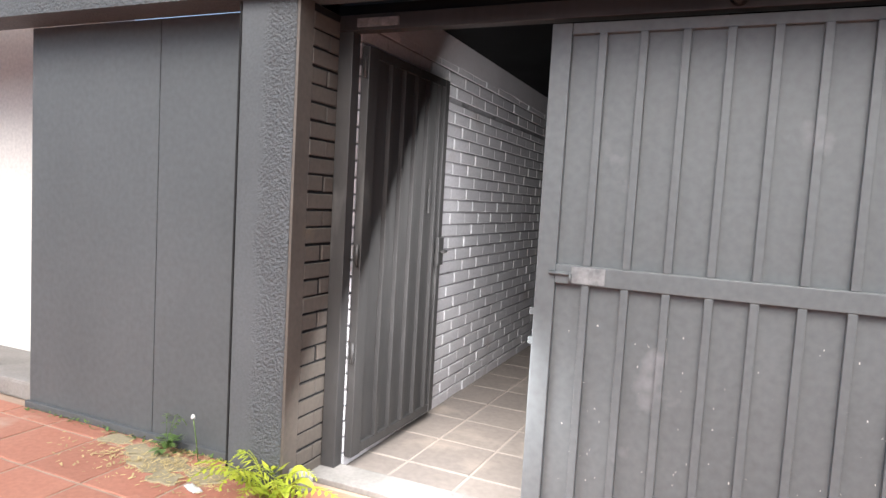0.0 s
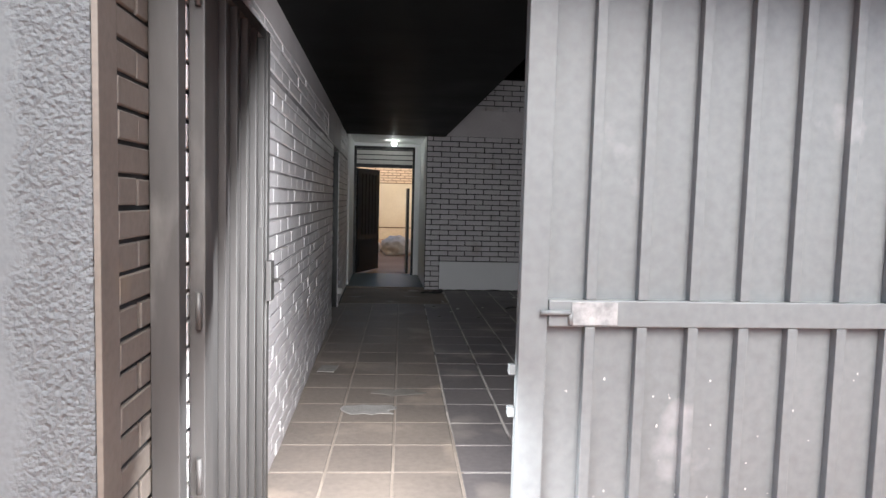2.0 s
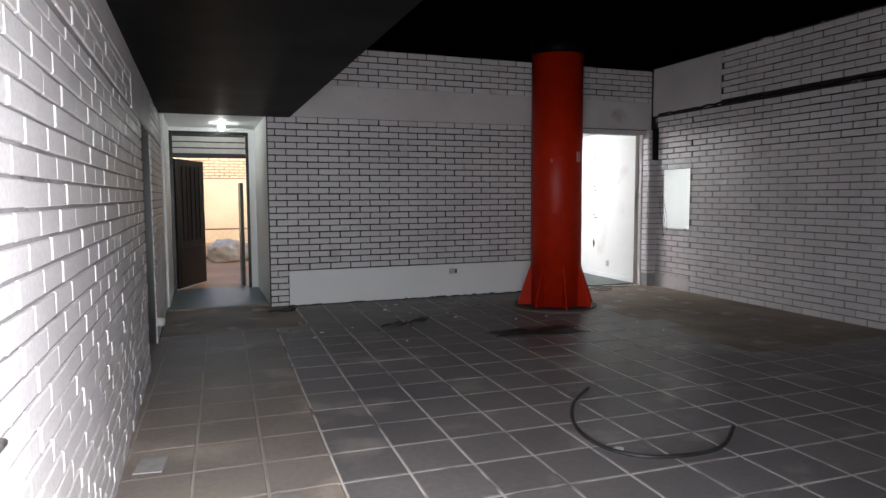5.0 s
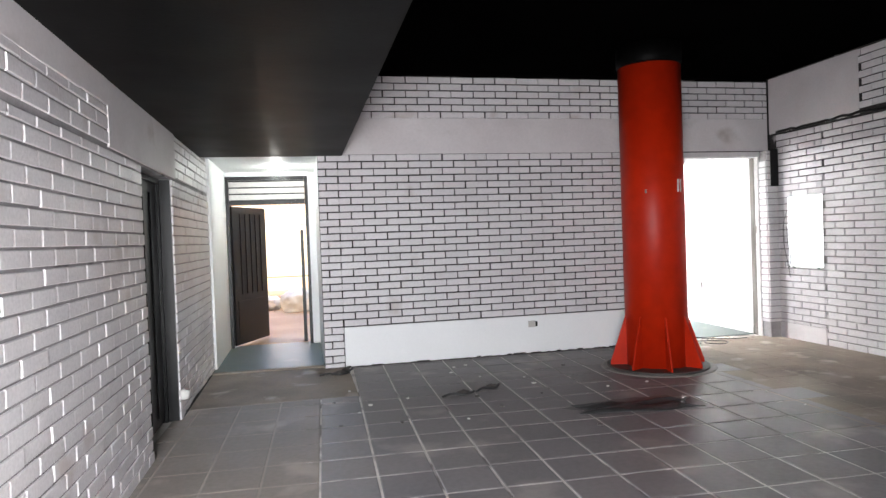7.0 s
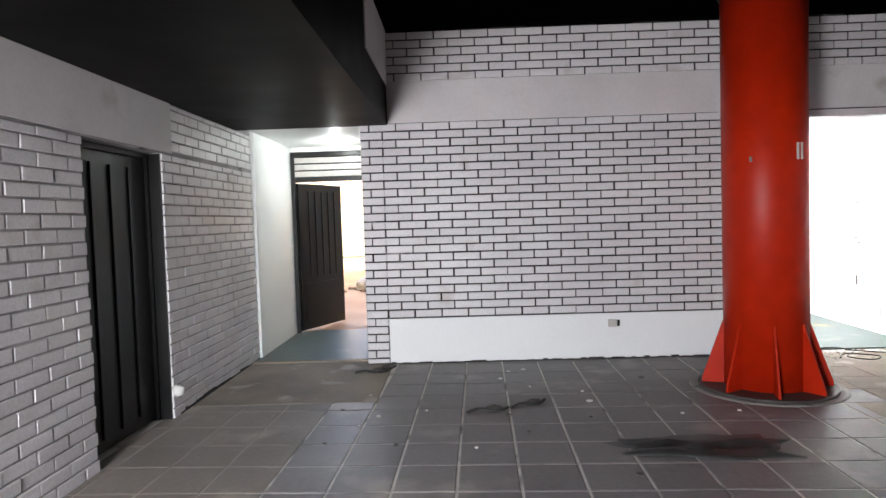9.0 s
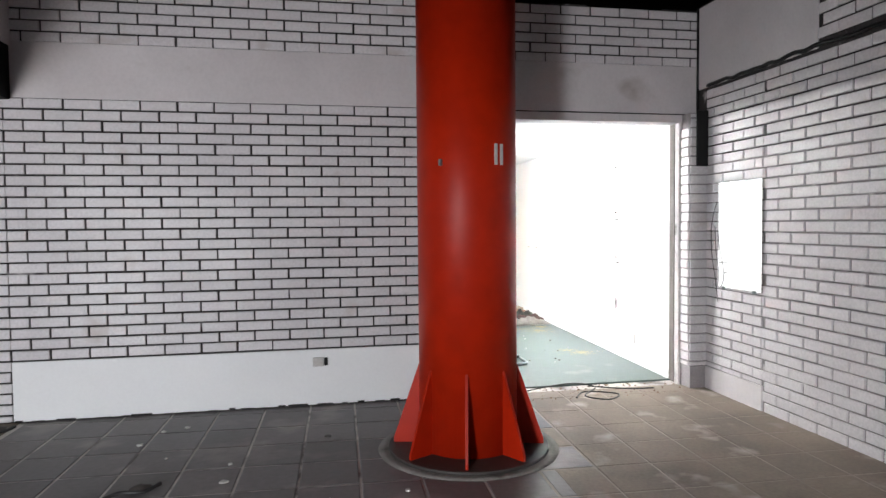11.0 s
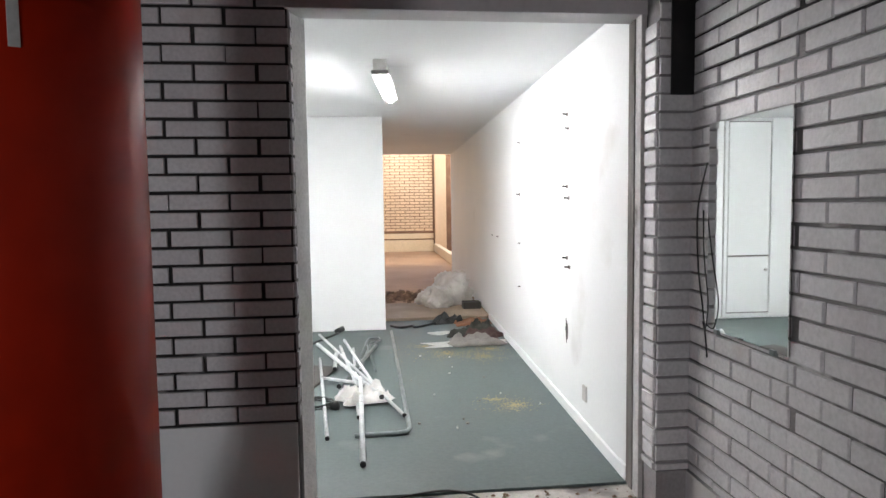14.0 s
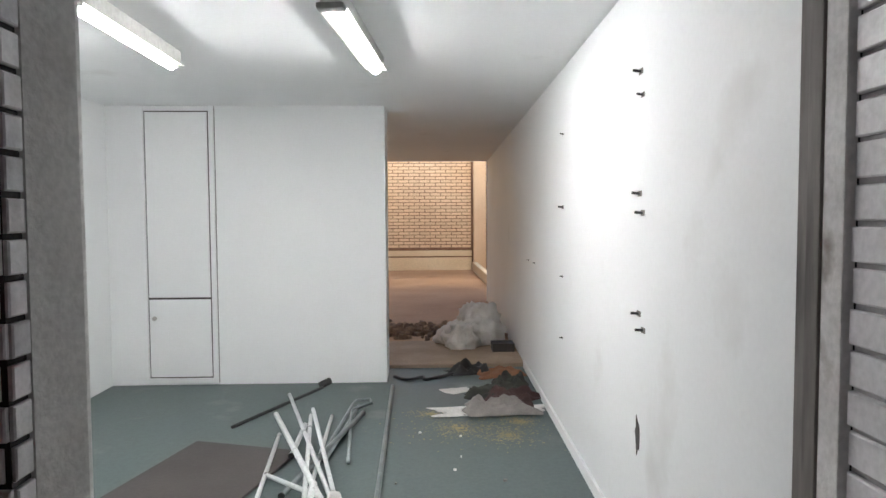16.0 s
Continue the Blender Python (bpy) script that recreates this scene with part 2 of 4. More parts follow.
M_TUBE = glow("fluorescent_tube", (1.0, 0.985, 0.985), TUBE)
M_BULB = glow("passage_bulb", (0.95, 1.0, 0.95), BULB)
M_MIRROR = bpy.data.materials.new("mirror_glass")
M_MIRROR.use_nodes = True
mb = M_MIRROR.node_tree.nodes["Principled BSDF"]
mb.inputs["Base Color"].default_value = (0.86, 0.89, 0.88, 1)
mb.inputs["Metallic"].default_value, mb.inputs["Roughness"].default_value = 1.0, 0.02


# ---- mesh helpers ----
def add_box(bm, x0, x1, y0, y1, z0, z1):
    v = [bm.verts.new(p) for p in ((x0, y0, z0), (x1, y0, z0), (x1, y1, z0), (x0, y1, z0), (x0, y0, z1), (x1, y0, z1), (x1, y1, z1), (x0, y1, z1))]
    for f in ((3, 2, 1, 0), (4, 5, 6, 7), (0, 1, 5, 4), (1, 2, 6, 5), (2, 3, 7, 6), (3, 0, 4, 7)):
        bm.faces.new([v[i] for i in f])
    return v


def boxes(*dims, bevel=0.0):
    bm = bmesh.new()
    for d in dims:
        add_box(bm, *d)
    if bevel:
        bmesh.ops.bevel(bm, geom=bm.edges[:], offset=bevel, segments=2, affect="EDGES", profile=0.6)
    return bm


def add_tube(bm, pts, r, sides=10):
    pts = [Vector(p) for p in pts]
    rings, up = [], Vector((0.13, 0.31, 0.94))
    for i, p in enumerate(pts):
        d = (pts[min(i + 1, len(pts) - 1)] - pts[max(i - 1, 0)]).normalized()
        a = d.cross(up)
        if a.length < 0.05:
            a = d.cross(Vector((1, 0, 0)))
        a.normalize()
        b = d.cross(a)
        rings.append([bm.verts.new(p + r * (math.cos(k * math.tau / sides) * a + math.sin(k * math.tau / sides) * b)) for k in range(sides)])
    for r0, r1 in zip(rings, rings[1:]):
        for k in range(sides):
            f = bm.faces.new((r0[k], r0[(k + 1) % sides], r1[(k + 1) % sides], r1[k]))
            f.smooth = True
    bm.faces.new(rings[0][::-1])
    bm.faces.new(rings[-1])
    return bm


def tube(pts, r, sides=10):
    return add_tube(bmesh.new(), pts, r, sides)


def curve_pts(pts, n=8):
    """Smooth line through a few points."""
    p = [Vector(q) for q in pts]
    out = []
    for i in range(len(p) - 1):
        a, b, c, d = p[max(i - 1, 0)], p[i], p[i + 1], p[min(i + 2, len(p) - 1)]
        for k in range(n):
            t = k / n
            out.append(0.5 * ((2 * b) + (c - a) * t + (2 * a - 5 * b + 4 * c - d) * t * t + (3 * b - a - 3 * c + d) * t ** 3))
    return out + [p[-1]]


def lathe(profile, sides=32, smooth=True):
    bm = bmesh.new()
    rings = [[bm.verts.new((r * math.cos(k * math.tau / sides), r * math.sin(k * math.tau / sides), z)) for k in range(sides)] for r, z in profile]
    for a, b in zip(rings, rings[1:]):
        for k in range(sides):
            f = bm.faces.new((a[k], a[(k + 1) % sides], b[(k + 1) % sides], b[k]))
            f.smooth = smooth
    bm.faces.new(rings[0][::-1])
    bm.faces.new(rings[-1])
    return bm


def part(name, bm, material, parent=None, label="", at=None):
    me = bpy.data.meshes.new(name)
    bmesh.ops.recalc_face_normals(bm, faces=bm.faces[:])
    bm.to_mesh(me)
    bm.free()
    me.materials.append(material)
    ob = new(name, me)
    if at:
        ob.matrix_basis = at
    if parent:
        ob.parent = parent
    if label:
        ob["label"] = label
    return ob


def thing(name, label, category, at=None, group="", kind=""):
    ob = new(name)
    ob.matrix_basis = at or Matrix()
    ob.empty_display_size = 0.1
    return tagged(ob, label, category, group, kind)


def struct(name, bm, material, label="", category="wall"):
    return tagged(part(name, bm, material), label, category, kind="structure")


def blob(sx, sy, sz, rough, seed, sub=3, flat=0.0):
    """A crumpled lump that rests on z = 0."""
    bm = bmesh.new()
    bmesh.ops.create_icosphere(bm, subdivisions=sub, radius=1)
    for v in bm.verts:
        q = v.co * 1.7 + Vector((seed * 3.1, seed, -seed))
        k = 1 + rough * noise.noise(q) + rough * 0.6 * noise.noise(q * 2.7) + rough * 0.3 * noise.noise(q * 6)
        v.co = Vector((v.co.x * sx, v.co.y * sy, v.co.z * sz)) * k
        v.co.z = max(v.co.z, -sz * 0.55)
    low = min(v.co.z for v in bm.verts)
    for v in bm.verts:
        v.co.z -= low
    for f in bm.faces:
        f.smooth = True
    return bm


def rag(w, d, h, seed, n=14):
    """A flat crumpled cloth with some thickness."""
    bm = bmesh.new()
    grid = {}
    for s in (0, 1):
        for i in range(n + 1):
            for j in range(n + 1):
                u, v = i / n - 0.5, j / n - 0.5
                k = 1 + 0.35 * noise.noise(Vector((u * 3 + seed, v * 3, seed)))
                z = h * max(0, 0.5 + 0.9 * noise.noise(Vector((u * 4 + seed, v * 4, 2.0))) + 0.5 * noise.noise(Vector((u * 11, v * 11, seed))))
                edge = min(1, 8 * (0.5 - abs(u)), 8 * (0.5 - abs(v)))
                grid[s, i, j] = bm.verts.new((u * w * k, v * d * k, 0.001 if s == 0 else 0.006 + z * max(edge, 0.0)))
    for i in range(n):
        for j in range(n):
            f = bm.faces.new((grid[1, i, j], grid[1, i + 1, j], grid[1, i + 1, j + 1], grid[1, i, j + 1]))
            f.smooth = True
            bm.faces.new((grid[0, i, j + 1], grid[0, i + 1, j + 1], grid[0, i + 1, j], grid[0, i, j]))
    for i in range(n):
        for a, b in (((i, 0), (i + 1, 0)), ((i + 1, n), (i, n)), ((0, i + 1), (0, i)), ((n, i), (n, i + 1))):
            bm.faces.new((grid[0, a[0], a[1]], grid[0, b[0], b[1]], grid[1, b[0], b[1]], grid[1, a[0], a[1]]))
    return bm


def flake(r, h, seed, n=11, stretch=1.0):
    """A thin irregular chip or patch lying flat."""
    bm = bmesh.new()
    rnd = random.Random(seed)
    ring = []
    for k in range(n):
        a = k * math.tau / n
        q = r * rnd.uniform(0.6, 1.15)
        ring.append((q * math.cos(a) * stretch, q * math.sin(a)))
    lo = [bm.verts.new((x, y, 0)) for x, y in ring]
    hi = [bm.verts.new((x * 0.95, y * 0.95, h)) for x, y in ring]
    bm.faces.new(lo[::-1])
    bm.faces.new(hi)
    for k in range(n):
        bm.faces.new((lo[k], lo[(k + 1) % n], hi[(k + 1) % n], hi[k]))
    return bm


COURSE, BRICK_L, JOINT = 0.0831, 0.2745, 0.0125


def brick_mesh(w, h, d, ch=0.0035):
    bm = bmesh.new()
    back = [bm.verts.new(p) for p in ((0, 0, 0), (w, 0, 0), (w, 0, h), (0, 0, h))]
    mid = [bm.verts.new(p) for p in ((0, -d + ch, 0), (w, -d + ch, 0), (w, -d + ch, h), (0, -d + ch, h))]
    front = [bm.verts.new(p) for p in ((ch, -d, ch), (w - ch, -d, ch), (w - ch, -d, h - ch), (ch, -d, h - ch))]
    for a, b in ((back, mid), (mid, front)):
        for k in range(4):
            bm.faces.new((a[k], a[(k + 1) % 4], b[(k + 1) % 4], b[k]))
    bm.faces.new(front)
    return bm


SHARED = {}


def brick_field(parent, origin, yaw, areas, material, near=None, depth=0.012, course=COURSE, length=BRICK_L, joint=JOINT, seed=1, limit=300, name="brick"):
    """Bricks over areas (u0, u1, v0, v1) of a wall; u runs along the wall, the face looks to local -y. near: u range whose bricks are single parts."""
    rnd = random.Random(seed)
    base = pose(*origin, 0, 0, yaw)
    rest_v, rest_f = [], []
    singles = 0
    for u0, u1, v0, v1 in areas:
        for row in range(int(v0 / course), int(v1 / course) + 1):
            lo, hi = max(row * course, v0), min((row + 1) * course - joint, v1)
            if hi - lo < course * 0.35:
                continue
            start = -(row % 2) * length / 2
            k = int((u0 - start) // length)
            while start + k * length < u1:
                a, b = start + k * length, start + (k + 1) * length - joint
                k += 1
                a, b = max(a + rnd.uniform(-0.003, 0.003), u0), min(b + rnd.uniform(-0.003, 0.003), u1)
                if b - a < 0.03:
                    continue
                lo2 = lo + rnd.uniform(-0.0015, 0.0015)
                w, h, d = b - a, hi - lo, depth + rnd.uniform(-0.003, 0.003)
                at = base @ Matrix.Translation((a, 0, lo2))
                if near and near[0] <= a <= near[1] and singles < limit:
                    key = (round(w, 2), round(h, 3), round(d, 3), material.name)
                    if key not in SHARED:
                        me = bpy.data.meshes.new(name)
                        bm = brick_mesh(key[0], h, d)
                        bmesh.ops.recalc_face_normals(bm, faces=bm.faces[:])
                        bm.to_mesh(me)
                        bm.free()
                        me.materials.append(material)
                        SHARED[key] = me
                    ob = new(name, SHARED[key])
                    ob.matrix_basis = at
                    ob.parent = parent
                    singles += 1
                else:
                    c = 0.0035
                    n0 = len(rest_v)
                    for p in ((0, 0, 0), (w, 0, 0), (w, 0, h), (0, 0, h), (0, c - d, 0), (w, c - d, 0), (w, c - d, h), (0, c - d, h), (c, -d, c), (w - c, -d, c), (w - c, -d, h - c), (c, -d, h - c)):
                        rest_v.append(at @ Vector(p))
                    for s in (0, 4):
                        for q in range(4):
                            rest_f.append((n0 + s + q, n0 + s + (q + 1) % 4, n0 + s + 4 + (q + 1) % 4, n0 + s + 4 + q))
                    rest_f.append((n0 + 8, n0 + 9, n0 + 10, n0 + 11))
    if rest_v:
        me = bpy.data.meshes.new("brickwork")
        me.from_pydata(rest_v, [], rest_f)
        me.materials.append(material)
        ob = new("brickwork", me)
        ob.parent = parent
        ob["kind"] = "stuff"


# ---- plan ----
LX, RX, FY, WY, ZC, ZS = -1.975, 5.235, 3.42, 11.83, 3.42, 2.45   # hall: left, right, front, back wall, ceiling, low soffit
OPX0, OPX1, OPZ = 3.44, 5.055, 2.387                               # opening to the white room
BX = 3.372                                                        # brick edge of the opening
CY, CX, WZ = 16.38, 3.87, 2.50                                    # cupboard wall, its corner, white ceiling
PX1, PY = -0.70, 13.82                                            # passage's right side, its door


def right_x(y):
    return 5.062 + 0.030 * (y - 12.0)


# ground of the street, one sheet under all
struct("ground", boxes((-400, 400, -400, 400, -0.30, -0.16)), M_STREET, "grey asphalt ground of the street", "ground")
pave = struct("pavement", boxes((-9, 9, -1.6, 3.40, -0.16, -0.006)), M_PAVEJ, "terracotta tiled pavement with dusty joints", "pavement")
hall_floor = struct("floor", boxes((LX - 0.2, RX + 0.2, FY - 0.02, WY + 0.155, -0.16, -0.003)), M_GROUT, "dark worn tiled hall floor with pale joints", "floor")
struct("floor_bed_east", boxes((2.98, RX, 7.80, WY, -0.003, -0.0005)), M_GROUT_BROWN, "dirty brown bed under the worn tiles", "floor")
struct("floor_bed_west", boxes((LX, -0.94, FY, 10.42, -0.003, -0.0005)), M_GROUT_BROWN, "dirty brown bed under the worn tiles", "floor")
struct("floor_screed", boxes((LX, -0.44, 10.42, 12.02, -0.006, 0.0045)), M_BARE, "bare brown screed in front of the passage", "floor")
struct("floor_passage", boxes((LX, PX1, 12.02, 14.0, -0.16, 0.012)), M_GREEN, "worn green painted passage floor", "floor")
struct("floor_white_room", boxes((1.2, 6.2, WY + 0.155, 16.92, -0.16, 0.012)), M_GREEN, "worn green painted floor with dust", "floor")
struct("threshold", boxes((LX + 0.02, PX1 - 0.01, 11.96, 12.03, 0.004, 0.022), bevel=0.004), M_BARE, "worn brown threshold strip of the passage", "threshold")
struct("gate_sill", boxes((-2.06, 1.2, 3.22, 3.42, -0.006, 0.025), bevel=0.006), M_CONC, "grey concrete sill under the gate", "sill")

# hall walls
wl_ = struct("wall_west", boxes((LX - 0.25, LX, FY, 9.05, 0, ZC), (LX - 0.25, LX, 10.10, 12.26, 0, ZC), (LX - 0.25, LX, 9.05, 10.10, 2.045, ZC), (LX - 0.25, LX - 0.16, 9.05, 10.10, 0, 2.045)), M_JOINT_LIGHT, "white painted brick side wall", "wall")
wb = struct("wall_north", boxes((PX1, BX, WY, WY + 0.155, 0, ZC), (BX, OPX1, WY, WY + 0.155, OPZ, ZC), (OPX1, RX, WY, WY + 0.155, 0, ZC), (LX - 0.2, PX1, WY + 0.02, WY + 0.155, 2.62, ZC)), M_JOINT, "white painted brick wall with black joints", "wall")
wr = struct("wall_east", boxes((RX, RX + 0.25, FY, WY + 0.155, 0, 2.065)), M_JOINT_MID, "white painted brick side wall with greyed joints", "wall")
struct("wall_east_upper", boxes((RX, RX + 0.25, FY, WY + 0.155, 2.065, ZC)), M_JOINT, "white painted brick side wall with black joints", "wall")
struct("wall_south", boxes((1.02, RX, FY - 0.2, FY, 0, ZC), (-2.06, 1.02, FY - 0.02, FY + 0.10, 2.30, ZC), (LX - 0.25, -2.065, FY, FY + 0.1, 0, ZC)), M_FACADE, "dark rendered front wall over the gate", "wall")
struct("ceiling", boxes((LX - 0.25, RX + 0.25, FY - 0.2, WY + 0.155, ZC, ZC + 0.2)), M_BLACKCEIL, "black painted hall ceiling", "ceiling")
struct("soffit", boxes((LX + 0.001, -0.425, FY + 0.10, WY, ZS, ZC - 0.001)), M_SOFFIT, "black painted dropped soffit along the side wall", "ceiling")
struct("ceiling_edge_north", boxes(*[(-0.39 + i * 0.35, -0.39 + i * 0.35 + 0.35, WY - 0.018, WY - 0.001, ZC - 0.02 - 0.035 * random.random(), ZC) for i in range(16)]), M_BLACKCEIL, "uneven black paint edge under the ceiling", "trim")

# plaster on the hall walls
struct("plaster_plinth", boxes((-0.47, BX - 0.002, WY - 0.016, WY, 0.012, 0.470), bevel=0.004), M_WHITE, "smooth white plaster plinth under the bricks", "plinth")
struct("plaster_band", boxes((-0.42, RX - 0.002, WY - 0.013, WY, 2.465, 2.886), bevel=0.003), M_PLASTER, "smooth off-white concrete band", "beam")
struct("lintel", boxes((BX - 0.01, OPX1 + 0.02, WY - 0.022, WY + 0.15, OPZ - 0.004, 2.452), bevel=0.004), M_PLASTER, "off-white plastered lintel over the opening", "lintel")
struct("plaster_over_door", boxes((LX, LX + 0.013, 8.30, 10.28, 2.06, 2.45), bevel=0.003), M_PLASTER, "off-white plaster over the black door", "plaster")
struct("plaster_strip_west", boxes(*[(LX, LX + 0.014, 3.6 + i * 0.47, 3.6 + i * 0.47 + 0.47, 2.30 - 0.02 * random.random() if i < 10 else 2.44, 2.45) for i in range(10)]), M_PLASTER, "rough plaster strip under the soffit", "plaster")
struct("soffit_white_end", boxes((-0.425, -0.410, 10.35, WY - 0.001, 2.85, 3.40), bevel=0.004), M_PLASTER, "white painted end of the soffit", "plaster")
struct("plaster_patch_east", boxes((RX - 0.013, RX, 10.37, WY - 0.02, 2.676, 3.40), (RX - 0.02, RX - 0.001, 10.9, 11.66, 0.0, 0.20), bevel=0.003), M_PLASTER, "smooth plaster patch on the side wall", "plaster")
pier = struct("pier_east", boxes((OPX1 + 0.012, RX - 0.001, 11.672, WY - 0.024, 0, 2.45), (OPX1 + 0.012, RX - 0.001, 11.66, 11.672, 0, 0.20)), M_JOINT_LIGHT, "white painted brick pier beside the opening", "wall")
bmj = bmesh.new()
jl, jh = [[bmj.verts.new((x, y, z)) for x, y in ((BX + 0.001, WY + 0.062), (BX + 0.012, WY + 0.062), (OPX0 - 0.010, WY + 0.185), (OPX0 - 0.010, WY + 0.20), (BX + 0.001, WY + 0.20))] for z in (0.012, OPZ)]
bmj.faces.new(jl[::-1])
bmj.faces.new(jh)
for k in range(5):
    bmj.faces.new((jl[k], jl[(k + 1) % 5], jh[(k + 1) % 5], jh[k]))
struct("jamb_west", bmj, M_JAMB, "rough scraped plaster door jamb", "jamb")
struct("jamb_east", boxes((OPX1 - 0.015, OPX1 + 0.012, WY - 0.02, WY + 0.05, 0.0, OPZ), bevel=0.004), M_JAMB, "rough scraped plaster door jamb", "jamb")
struct("post_east", boxes((OPX1 - 0.02, OPX1 - 0.0005, WY + 0.052, WY + 0.10, 0.012, OPZ - 0.005), (OPX1 - 0.010, OPX1 - 0.0005, WY + 0.102, WY + 0.15, 0.012, OPZ - 0.005), bevel=0.003), M_WOODJ, "weathered dark timber door post", "post")
struct("conduit_channel", boxes((RX - 0.12, RX - 0.012, 11.640, 11.662, 1.98, 2.47), bevel=0.006), M_BLACK, "black painted recess above the pier", "trim")
black_line = [(RX - 0.012, 11.66 - i * 0.09, 2.69 + 0.022 * noise.noise(Vector((i * 1.7, 0.3, 0.7)))) for i in range(60)]
struct("black_seam_east", tube(curve_pts(black_line, 3), 0.017, 7), M_BLACK, "ragged black seam along the side wall", "trim")
struct("black_seam_corner", tube([(RX - 0.015, WY - 0.025, 2.45), (RX - 0.012, WY - 0.022, 2.9), (RX - 0.015, WY - 0.025, 3.4)], 0.014, 7), M_BLACK, "black seam in the wall corner", "trim")

# passage
struct("wall_passage_west", boxes((LX - 0.2, LX + 0.035, 12.27, PY + 0.10, 0, 2.49)), M_WHITE, "white plastered passage wall", "wall")
struct("wall_passage_east", boxes((PX1 + 0.001, PX1 + 0.15, WY + 0.156, PY + 0.15, 0, 2.49)), M_WHITE, "white plastered passage wall", "wall")
struct("ceiling_passage", boxes((LX - 0.2, PX1 + 0.15, WY + 0.001, PY + 0.15, 2.49, 2.62)), M_WHITE, "white passage ceiling", "ceiling")
struct("wall_passage_end", boxes((-0.80, PX1 - 0.001, PY, PY + 0.1, 0.012, 2.48), (LX + 0.036, -0.80, PY, PY + 0.1, 2.43, 2.49)), M_WHITE, "white plaster round the passage door", "wall")

# white room and corridor
bmr = bmesh.new()
va = [(right_x(y), y) for y in (11.985, 22.2)]
q = [(va[0][0], va[0][1]), (va[1][0], va[1][1]), (va[1][0] + 0.2, va[1][1]), (va[0][0] + 0.2, va[0][1])]
lo_, hi_ = [bmr.verts.new((*p, 0)) for p in q], [bmr.verts.new((*p, WZ)) for p in q]
bmr.faces.new(lo_[::-1])
bmr.faces.new(hi_)
for k in range(4):
    bmr.faces.new((lo_[k], lo_[(k + 1) % 4], hi_[(k + 1) % 4], hi_[k]))
struct("wall_room_east", bmr, M_WHITE, "plain white plastered room wall with screw holes", "wall")
struct("wall_room_west", boxes((1.22, 1.42, WY + 0.156, CY, 0, WZ)), M_WHITE, "plain white plastered room wall", "wall")
struct("wall_room_south", boxes((1.42, BX - 0.002, WY + 0.156, WY + 0.20, 0, WZ)), M_WHITE, "plain white plastered room wall", "wall")
struct("wall_cupboards", boxes((1.22, CX, CY, CY + 0.45, 0.0, WZ)), M_WHITE, "white painted cupboard wall", "wall")
struct("ceiling_white_room", boxes((1.22, 6.2, WY + 0.156, CY + 0.45, WZ, WZ + 0.15), (3.45, 6.2, CY + 0.451, 22.2, WZ, WZ + 0.15)), M_WHITE, "white plastered ceiling", "ceiling")
struct("baseboard", boxes((OPX1 - 0.008, OPX1 + 0.05, 12.0, 12.11, 0.012, 0.09)), M_WHITE, "white painted skirting", "baseboard")
bms = bmesh.new()
lo_, hi_ = [[bms.verts.new((right_x(y) - o, y, z)) for y, o in ((12.12, 0.016), (16.9, 0.016), (16.9, -0.01), (12.12, -0.01))] for z in (0.012, 0.082)]
bms.faces.new(lo_[::-1])
bms.faces.new(hi_)
for k in range(4):
    bms.faces.new((lo_[k], lo_[(k + 1) % 4], hi_[(k + 1) % 4], hi_[k]))
struct("baseboard_room", bms, M_WHITE, "white painted skirting along the wall", "baseboard")

# yard
struct("step_yard", boxes((3.5, 6.2, 16.92, 18.15, -0.16, 0.05), bevel=0.01), M_STEP, "tan screed step to the yard", "step")
struct("floor_yard", boxes((-4.2, 7.6, 14.0, 16.3, -0.16, -0.004), (-4.2, 3.5, 16.3, 18.2, -0.16, -0.004), (-4.2, 7.6, 18.16, 29.2, -0.16, -0.005)), M_YFLOOR, "orange clay yard floor with dark stains", "floor")
wyn = struct("wall_yard_north", boxes((1.6, 7.6, 29.0, 29.3, 0, 4.2)), M_YJOINT, "cream brick yard wall with brown joints", "wall")
wyl = struct("wall_yard_north_west", boxes((-4.2, 1.4, 25.0, 25.3, 0, 4.2)), M_YJOINT, "cream brick yard wall", "wall")
struct("wall_yard_west", boxes((-4.4, -4.2, 13.6, 25.3, 0, 4.2)), M_YPLAST, "peach plastered yard wall", "wall")
struct("wall_yard_inner", boxes((1.4, 1.6, 16.84, 29.3, 0, 4.2)), M_YPLAST, "peach plastered yard wall", "wall")
struct("wall_yard_east", boxes((7.6, 7.8, 11.0, 29.3, 0, 4.2)), M_YPLAST, "peach plastered yard wall", "wall")
struct("wall_yard_south", boxes((-4.2, LX - 0.2, 13.6, 13.8, 0, 4.2), (LX - 0.2, 1.22, PY + 0.16, PY + 0.3, 2.62, 4.2), (PX1 + 0.16, 1.22, PY + 0.16, PY + 0.3, 0, 2.62)), M_YPLAST, "peach plastered yard wall", "wall")
# unseen slabs and upright screens, added to block sun and meter the yard's skylight
struct("yard_roof", boxes((-4.4, 1.5, 14.12, 18.6, 4.2, 4.3), (1.5, 7.8, 14.12, 17.0, 4.2, 4.3), (3.45, 7.8, 17.0, 19.6, 4.2, 4.3), (1.5, 7.8, 23.6, 25.2, 4.2, 4.3), (-4.4, 1.5, 25.01, 29.3, 4.2, 4.3),
                          (1.5, 3.45, 16.8, 17.0, 4.3, 10.8), (3.45, 7.8, 19.4, 19.6, 4.3, 9.0), (-4.4, 1.5, 18.4, 18.6, 4.3, 9.6), (1.5, 7.8, 25.0, 25.2, 4.3, 6.9)), M_YPLAST, "unseen roof and sun screens added over the yard, with open light wells", "roof")
